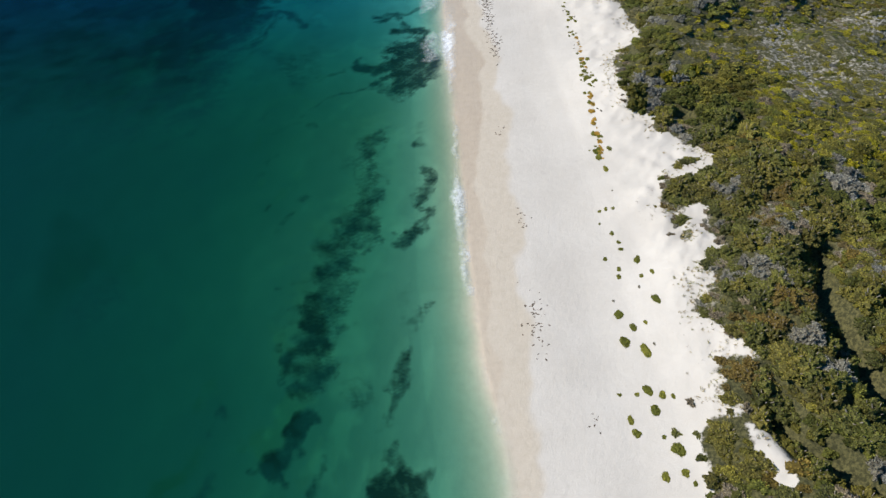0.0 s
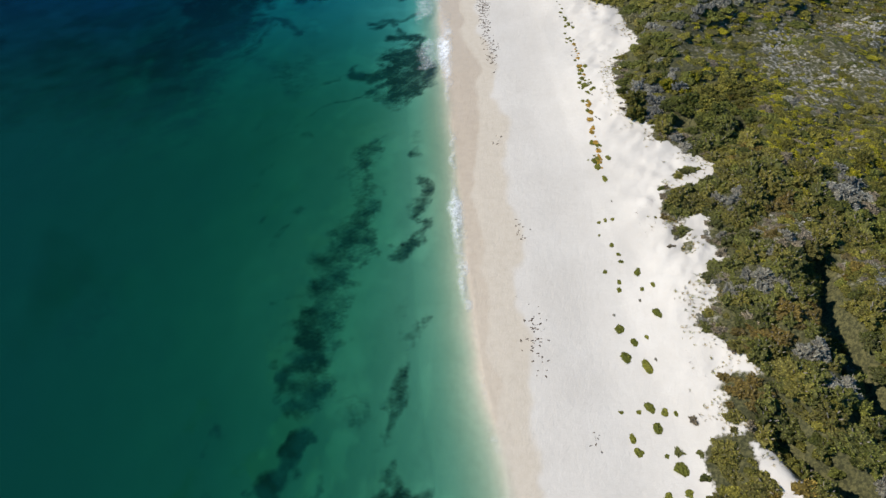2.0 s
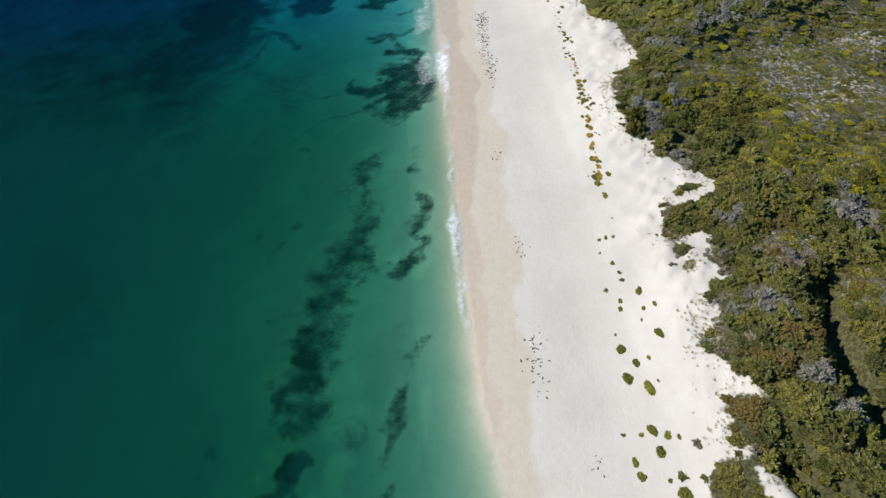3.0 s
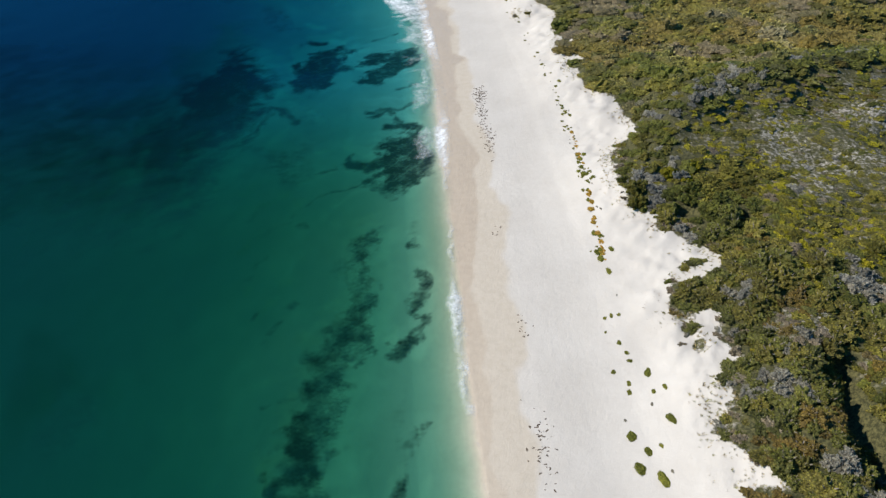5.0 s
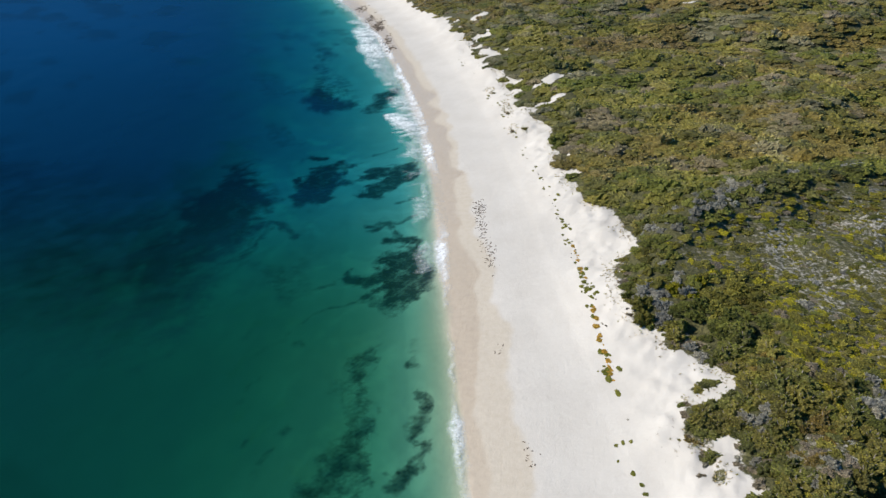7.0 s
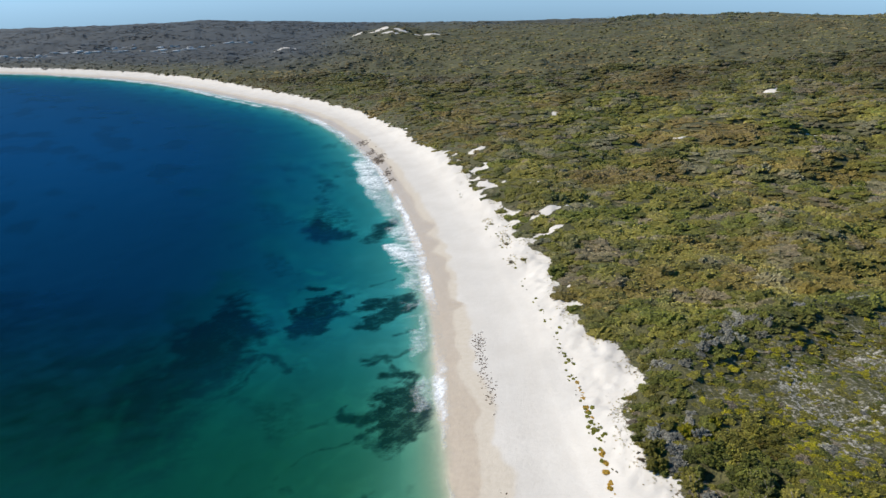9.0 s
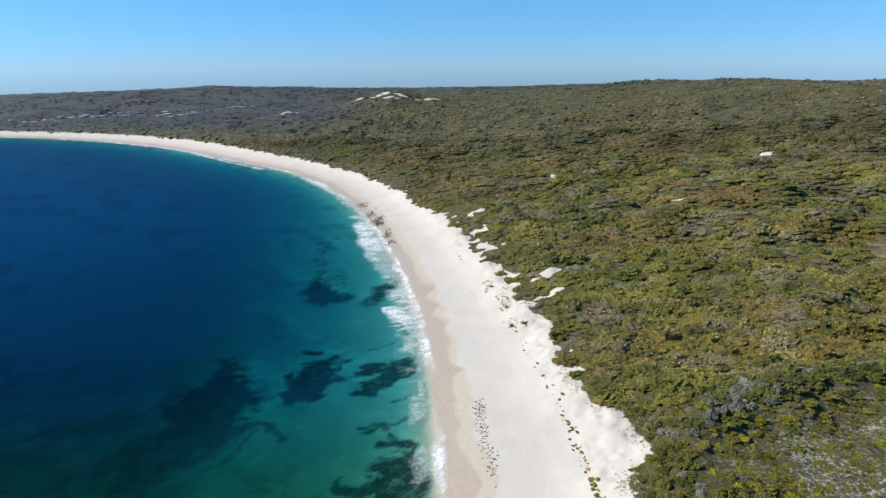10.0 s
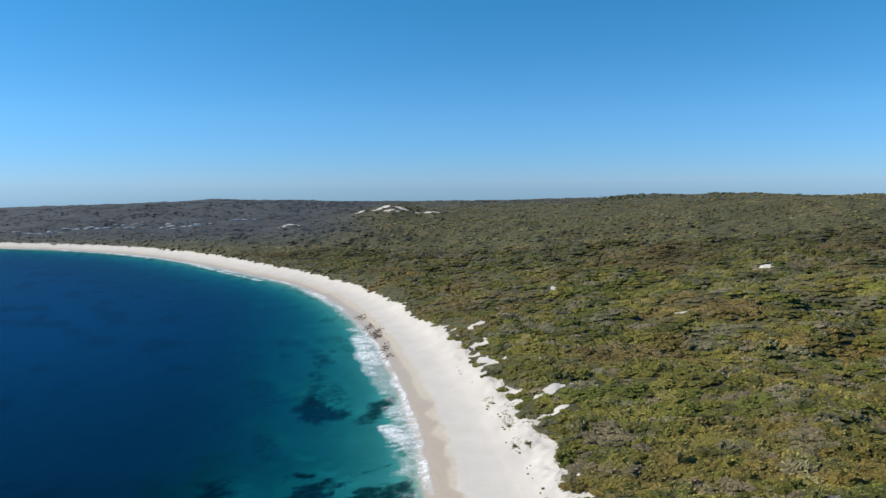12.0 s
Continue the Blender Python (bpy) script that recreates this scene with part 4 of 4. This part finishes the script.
for step, y0, y1, shapes in ((3.5, 203, 345, MID_NEAR), (4.1, 343, 640, MID)):
    x, y, s, u = scatter(step, y0, y1)
    m = heath(x, y, s, u)
    keep = (rng.uniform(0, 1, len(x)) < m * 1.3) & (m > 0.15)
    x, y, s, u = (q[keep] for q in (x, y, s, u))
    clump = fbm(x, y, 12, 95, 3)
    inland = s - np.interp(u, EDGE_U, EDGE_S)
    size = rng.uniform(0.68, 1.08, len(x)) * step * (1 + 0.2 * clump) * (0.72 + 0.28 * sstep(4, 28, inland))
    tall = size * rng.uniform(0.42, 0.66, len(x)) * (1 + 0.5 * clump)
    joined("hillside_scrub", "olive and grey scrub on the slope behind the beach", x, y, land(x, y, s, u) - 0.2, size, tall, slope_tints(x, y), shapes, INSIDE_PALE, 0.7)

FAR = [bush_shape(rng, 2, 4, 0, 0.4, 0.7) for q in range(6)]
near, far = scatter(6.8, 638, 980), scatter(11, 975, 1600)
wide = np.concatenate([np.ones(len(near[0])), np.full(len(far[0]), 1.35)])
x, y, s, u = (np.concatenate(q) for q in zip(near, far))
keep = (s > 12) & (heath(x, y, s, u) > 0.3)
x, y, s, u, wide = (q[keep] for q in (x, y, s, u, wide))
size = rng.uniform(2.6, 4.5, len(x)) * wide
tall = size * rng.uniform(0.34, 0.6, len(x)) / wide ** 0.6 * (1 + 0.7 * fbm(x, y, 20, 97, 3)) * (1 - 0.45 * np.minimum(haze_zone(x, y), 1))
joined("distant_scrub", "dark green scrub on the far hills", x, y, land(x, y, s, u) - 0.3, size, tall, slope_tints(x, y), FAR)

# taller trees along the skyline
n = 150
side = np.concatenate([rng.normal(0.235, 0.012, n // 3), rng.normal(0.37, 0.018, n // 3), rng.uniform(0.2, 0.62, n // 3)])
dist = rng.uniform(1330, 1480, len(side))
x, y = side * dist, dist
s, u = shore(x, y)
size = rng.uniform(4, 8, len(x))
joined("skyline_trees", "dark trees along the crest of the far hill", x, y, land(x, y, s, u) - 0.5, size, size * rng.uniform(0.7, 1.1, len(x)),
       np.array((0.07, 0.075, 0.04)) * rng.uniform(0.7, 1.2, (len(x), 1)), MID)

# ---- pale granite on the far slope ----
GRANITE = plain_material("pale_granite", (0.42, 0.41, 0.39), (0.60, 0.58, 0.55), 0.25)


def outcrop_mesh():
    """A worn slab with a broken outline, 1 m in radius."""
    bm = bmesh.new()
    bmesh.ops.create_icosphere(bm, subdivisions=3, radius=1.0)
    seed = rng.uniform(0, 50)
    for v in bm.verts:
        k = 1 + 0.35 * noise.noise(v.co * 1.7 + Vector((seed, 0, 0))) + 0.18 * noise.noise(v.co * 4.5 + Vector((0, seed, 0)))
        v.co *= k
        v.co.z = round(v.co.z * 3) / 3 * 0.7 + v.co.z * 0.3
    me = bpy.data.meshes.new("granite_outcrop")
    bm.to_mesh(me)
    bm.free()
    me.materials.append(GRANITE)
    return me


OUTCROPS = [outcrop_mesh() for q in range(4)]
# long bare streaks that climb the slope: foot of each, its length, and how many slabs
STREAKS = [(-600, 905, 60, 7), (-572, 925, 46, 6), (-566, 958, 60, 8), (-545, 985, 40, 6), (-520, 985, 55, 8), (-500, 1010, 40, 6), (-452, 955, 36, 5), (-440, 985, 34, 5), (-412, 968, 40, 7), (-395, 1000, 44, 5), (-350, 1010, 40, 4)]
for fx, fy, long, count in STREAKS:
    fy = fy + rng.uniform(-40, 70)
    for k in range(count):
        f = (k + rng.uniform(0.1, 0.9)) / count
        px, py = fx + 0.85 * long * f + rng.normal() * 2, fy + 0.6 * long * f + rng.normal() * 3
        s, u = shore(px, py)
        side_length = rng.uniform(2.4, 6.5)
        ob = tagged(new("granite_outcrop", OUTCROPS[k % 4]), "pale grey granite slab among dark scrub on the far slope", "rock", group="granite outcrops")
        ob.matrix_world = pose(px, py, float(land(np.array([px]), np.array([py]), s, u)[0]) + 0.5, 0, 0, rng.uniform(15, 55)) @ Matrix.Diagonal((side_length, side_length * 0.35, rng.uniform(0.9, 1.5), 1))

# ---- plants on the upper beach ----
def beach_plant_meshes():
    out = []
    for q in range(5):
        v, f, core = bush_shape(rng, 3, 30, 170, 0.1, 0.7, 0.3, uneven=0.5)
        out.append((v, f))
    return out


PLANT_TONES = {"green": ((0.105, 0.115, 0.020), (0.175, 0.178, 0.030)), "rusty": ((0.29, 0.19, 0.03), (0.42, 0.25, 0.045)), "grey": ((0.13, 0.12, 0.10), (0.2, 0.19, 0.16))}
PLANT_LABELS = {"green": "low round green beach plant on white sand", "rusty": "low yellow-orange beach plant mat on white sand", "grey": "small dried grey tuft on white sand"}
plant_shapes = beach_plant_meshes()
# A fainter painted shade between the leaves here.
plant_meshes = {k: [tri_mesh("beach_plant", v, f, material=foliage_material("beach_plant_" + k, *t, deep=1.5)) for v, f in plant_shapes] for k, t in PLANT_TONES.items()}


def beach_plant(tone, x, y, r):
    s, u = shore(x, y)
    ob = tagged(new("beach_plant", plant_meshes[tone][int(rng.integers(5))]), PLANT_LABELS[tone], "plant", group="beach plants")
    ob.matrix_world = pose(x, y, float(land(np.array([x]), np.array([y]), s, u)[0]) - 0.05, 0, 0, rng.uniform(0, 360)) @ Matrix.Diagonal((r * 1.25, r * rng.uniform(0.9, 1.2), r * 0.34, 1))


PLANTS = [(23.4, 51.9, .96), (21.1, 53.5, .95), (23.9, 56.1, .46), (22.4, 55.6, .68), (20.9, 57.9, .8), (25.7, 59.4, .78), (24.4, 52.7, .3), (24.5, 63.9, .48),
          (25.9, 64.2, .48), (21.7, 64.5, .56), (21.9, 65.9, .49), (24.5, 67.2, .74), (22.7, 69.7, .5), (22.5, 71.1, .42), (21.8, 73, .51), (20.3, 68.1, .49),
          (20.3, 75.3, .34), (20.6, 77.9, .44), (21.5, 78.1, .44), (22.5, 78, .44), (22.9, 82.1, .27), (21.9, 91.1, .86), (22.6, 87.7, .75)]
PLANTS_NEAR = [(22.8, 46.3, .78), (21.5, 45.9, .43), (19.5, 46, .42), (24.3, 45.6, .64), (25.4, 45.2, .43), (23.2, 43.6, .84), (20.3, 42.6, .62), (20.8, 40.8, .69),
               (23.6, 40.2, .41), (24.9, 38.5, .96), (23, 35.5, .67), (25.1, 35.8, .61), (25.8, 34.5, .4), (23.9, 62, .32), (20.5, 60.3, .31)]
for px, py, r in PLANTS + PLANTS_NEAR:
    beach_plant("green" if r > 0.33 else "grey", px, py, r)
# a ragged line of mats along the foot of the dunes, further on
LINE = spline([(22.2, 92), (22.1, 106), (21.8, 120), (20.4, 144), (16, 175), (11, 208), (4.6, 238), (-2, 272)], 40)
for k in range(185):
    f = rng.uniform(0.0, 0.23) if k < 45 else rng.uniform(0.2, 0.44) if k < 95 else rng.uniform(0, 1) ** 1.35
    px, py = LINE[int(f * (len(LINE) - 1))]
    rust = k < 45 and py < 108 and rng.uniform() < 0.85 or 116 < py < 130 and rng.uniform() < 0.4
    tone_name = "rusty" if rust else ("green" if rng.uniform() < 0.7 else "grey")
    beach_plant(tone_name, px + rng.normal() * (0.35 if rust else 0.65), py + rng.normal() * 0.8, rng.uniform(0.22, 0.7) * (0.5 if tone_name == "grey" else 1.0))

# ---- dried seaweed along the tide line ----
def wrack_patch():
    vs, fs, n = [], [], 0
    heaps = [(-53, 380.5, 2.6, 8, 70), (-46, 355, 2.4, 9, 80), (-41, 343, 2.6, 8, 120), (-39.4, 335.5, 2.2, 5, 80), (-33.4, 313, 2.2, 9, 50), (-30.4, 299.5, 2.0, 6, 40)]
    for cx, cy, a, b, count in heaps + list(((3.2, 150.5, 1.5, 5, 110), (3.7, 143, 1.1, 7, 50), (4.2, 137, 0.9, 6, 35), (5.1, 131, 1.3, 5, 45), (5.4, 127, 0.9, 4, 20), (10, 57.9, 1.3, 5.5, 55), (8.6, 77, 0.9, 3.5, 18), (16.3, 42.5, 0.6, 1.5, 8), (6, 101, 1.2, 4, 8))):
        for k in range(count):
            px, py = cx + rng.normal() * a * 0.55, cy + rng.normal() * b * 0.5
            r, turn = rng.uniform(0.07, 0.26) * (3.4 if cy > 280 else 1.35 if cy > 120 else 1.0), rng.uniform(0, np.pi)
            ang = np.linspace(0, 2 * np.pi, 7, endpoint=False)
            rad = r * rng.uniform(0.5, 1.2, 7)
            ex, ey = rad * np.cos(ang) * 1.5, rad * np.sin(ang) * 0.7
            vx, vy = px + ex * math.cos(turn) - ey * math.sin(turn), py + ex * math.sin(turn) + ey * math.cos(turn)
            s0, u0 = shore([px], [py])
            z0 = land(np.array([px]), np.array([py]), s0, u0)[0]
            vs.append(np.stack([vx, vy, np.full(7, z0 - 0.03)], 1))
            vs.append(np.array([[px, py, z0 + 0.06 + 0.1 * r]]))
            fs.append(np.array([[n + e, n + (e + 1) % 7, n + 7] for e in range(7)]))
            n += 8
    return tri_mesh("seaweed_wrack", np.concatenate(vs), np.concatenate(fs), WRACK)


tagged(new("seaweed_wrack", wrack_patch()), "scattered dark dried seaweed on the sand", "seaweed", kind="stuff")


# ---- straw-coloured grass and twigs on the dune face ----
def tuft_shape(blades, spread, wide):
    vs, fs, n = [], [], 0
    for k in range(blades):
        a, lean_out = rng.uniform(0, 2 * np.pi), rng.uniform(0.1, 1.0)
        d = np.array([math.cos(a), math.sin(a), 0])
        root = d * rng.uniform(0, 0.35) * spread
        tip = root + d * lean_out * spread + np.array([0.25, 0, rng.uniform(0.5, 1.0)])
        side = np.array([-d[1], d[0], 0]) * wide
        vs.append(np.array([root - side, root + side, (root + tip) / 2 + side * 0.8 + (0, 0, 0.12), tip]))
        fs.append(np.array([[n, n + 1, n + 2], [n, n + 2, n + 3]]))
        n += 4
    return np.concatenate(vs), np.concatenate(fs), 0


x, y, s, u = scatter(0.6, 26, 330, 0.5)
near_edge = np.exp(-((inset(x, y, s, u) + 0.4) / 1.5) ** 2) * sstep(20, 24, s)
patch = sstep(-0.25, 0.3, fbm(x, y, 5.5, 111))
straw_at = straw_zone(x, y)
keep = (rng.uniform(0, 1, len(x)) < np.maximum(0.75 * near_edge * patch, 0.8 * straw_at)) & ((heath(x, y, s, u) < 0.8) | (straw_at > 0.3))
x, y, s, u = (q[keep] for q in (x, y, s, u))
size = rng.uniform(0.16, 0.36, len(x)) * (1 + 0.25 * straw_at[keep])
straw = np.array((0.36, 0.29, 0.13)) * rng.uniform(0.6, 1.15, (len(x), 1)) * np.where(rng.uniform(0, 1, (len(x), 1)) < 0.4, np.array((0.7, 0.85, 0.5)), 1.0)
joined("dune_grass", "straw-coloured tufts of dune grass along the heath's edge", x, y, land(x, y, s, u) - 0.04, size, size * 0.9, straw, [tuft_shape(22, 1.0, 0.05) for q in range(4)])

x, y, s, u = scatter(0.62, 26, 260, 0.5)
depth_in = inset(x, y, s, u)
face = np.exp(-(np.maximum(-depth_in - 0.5, 0) / 3.0) ** 2) * sstep(22, 25, s) * (1 - sstep(1, 4, depth_in))
patch = sstep(0.1, 0.55, fbm(x, y, 6.5, 121)) * 0.9 + 0.05
keep = (rng.uniform(0, 1, len(x)) < 0.8 * face * patch * (1 - 0.9 * sstep(95, 135, y))) & (heath(x, y, s, u) < 0.4)
x, y, s, u = (q[keep] for q in (x, y, s, u))
size = rng.uniform(0.09, 0.24, len(x)) * rng.choice([0.7, 1.0, 1.8], len(x), p=[0.5, 0.4, 0.1])
twig = np.array((0.25, 0.20, 0.165)) * rng.uniform(0.5, 1.5, (len(x), 1))
joined("dune_twigs", "dead twigs and root stubs scattered on the dune face", x, y, land(x, y, s, u) - 0.03, size, size * 0.4, twig, [tuft_shape(7, 1.1, 0.11) for q in range(4)])
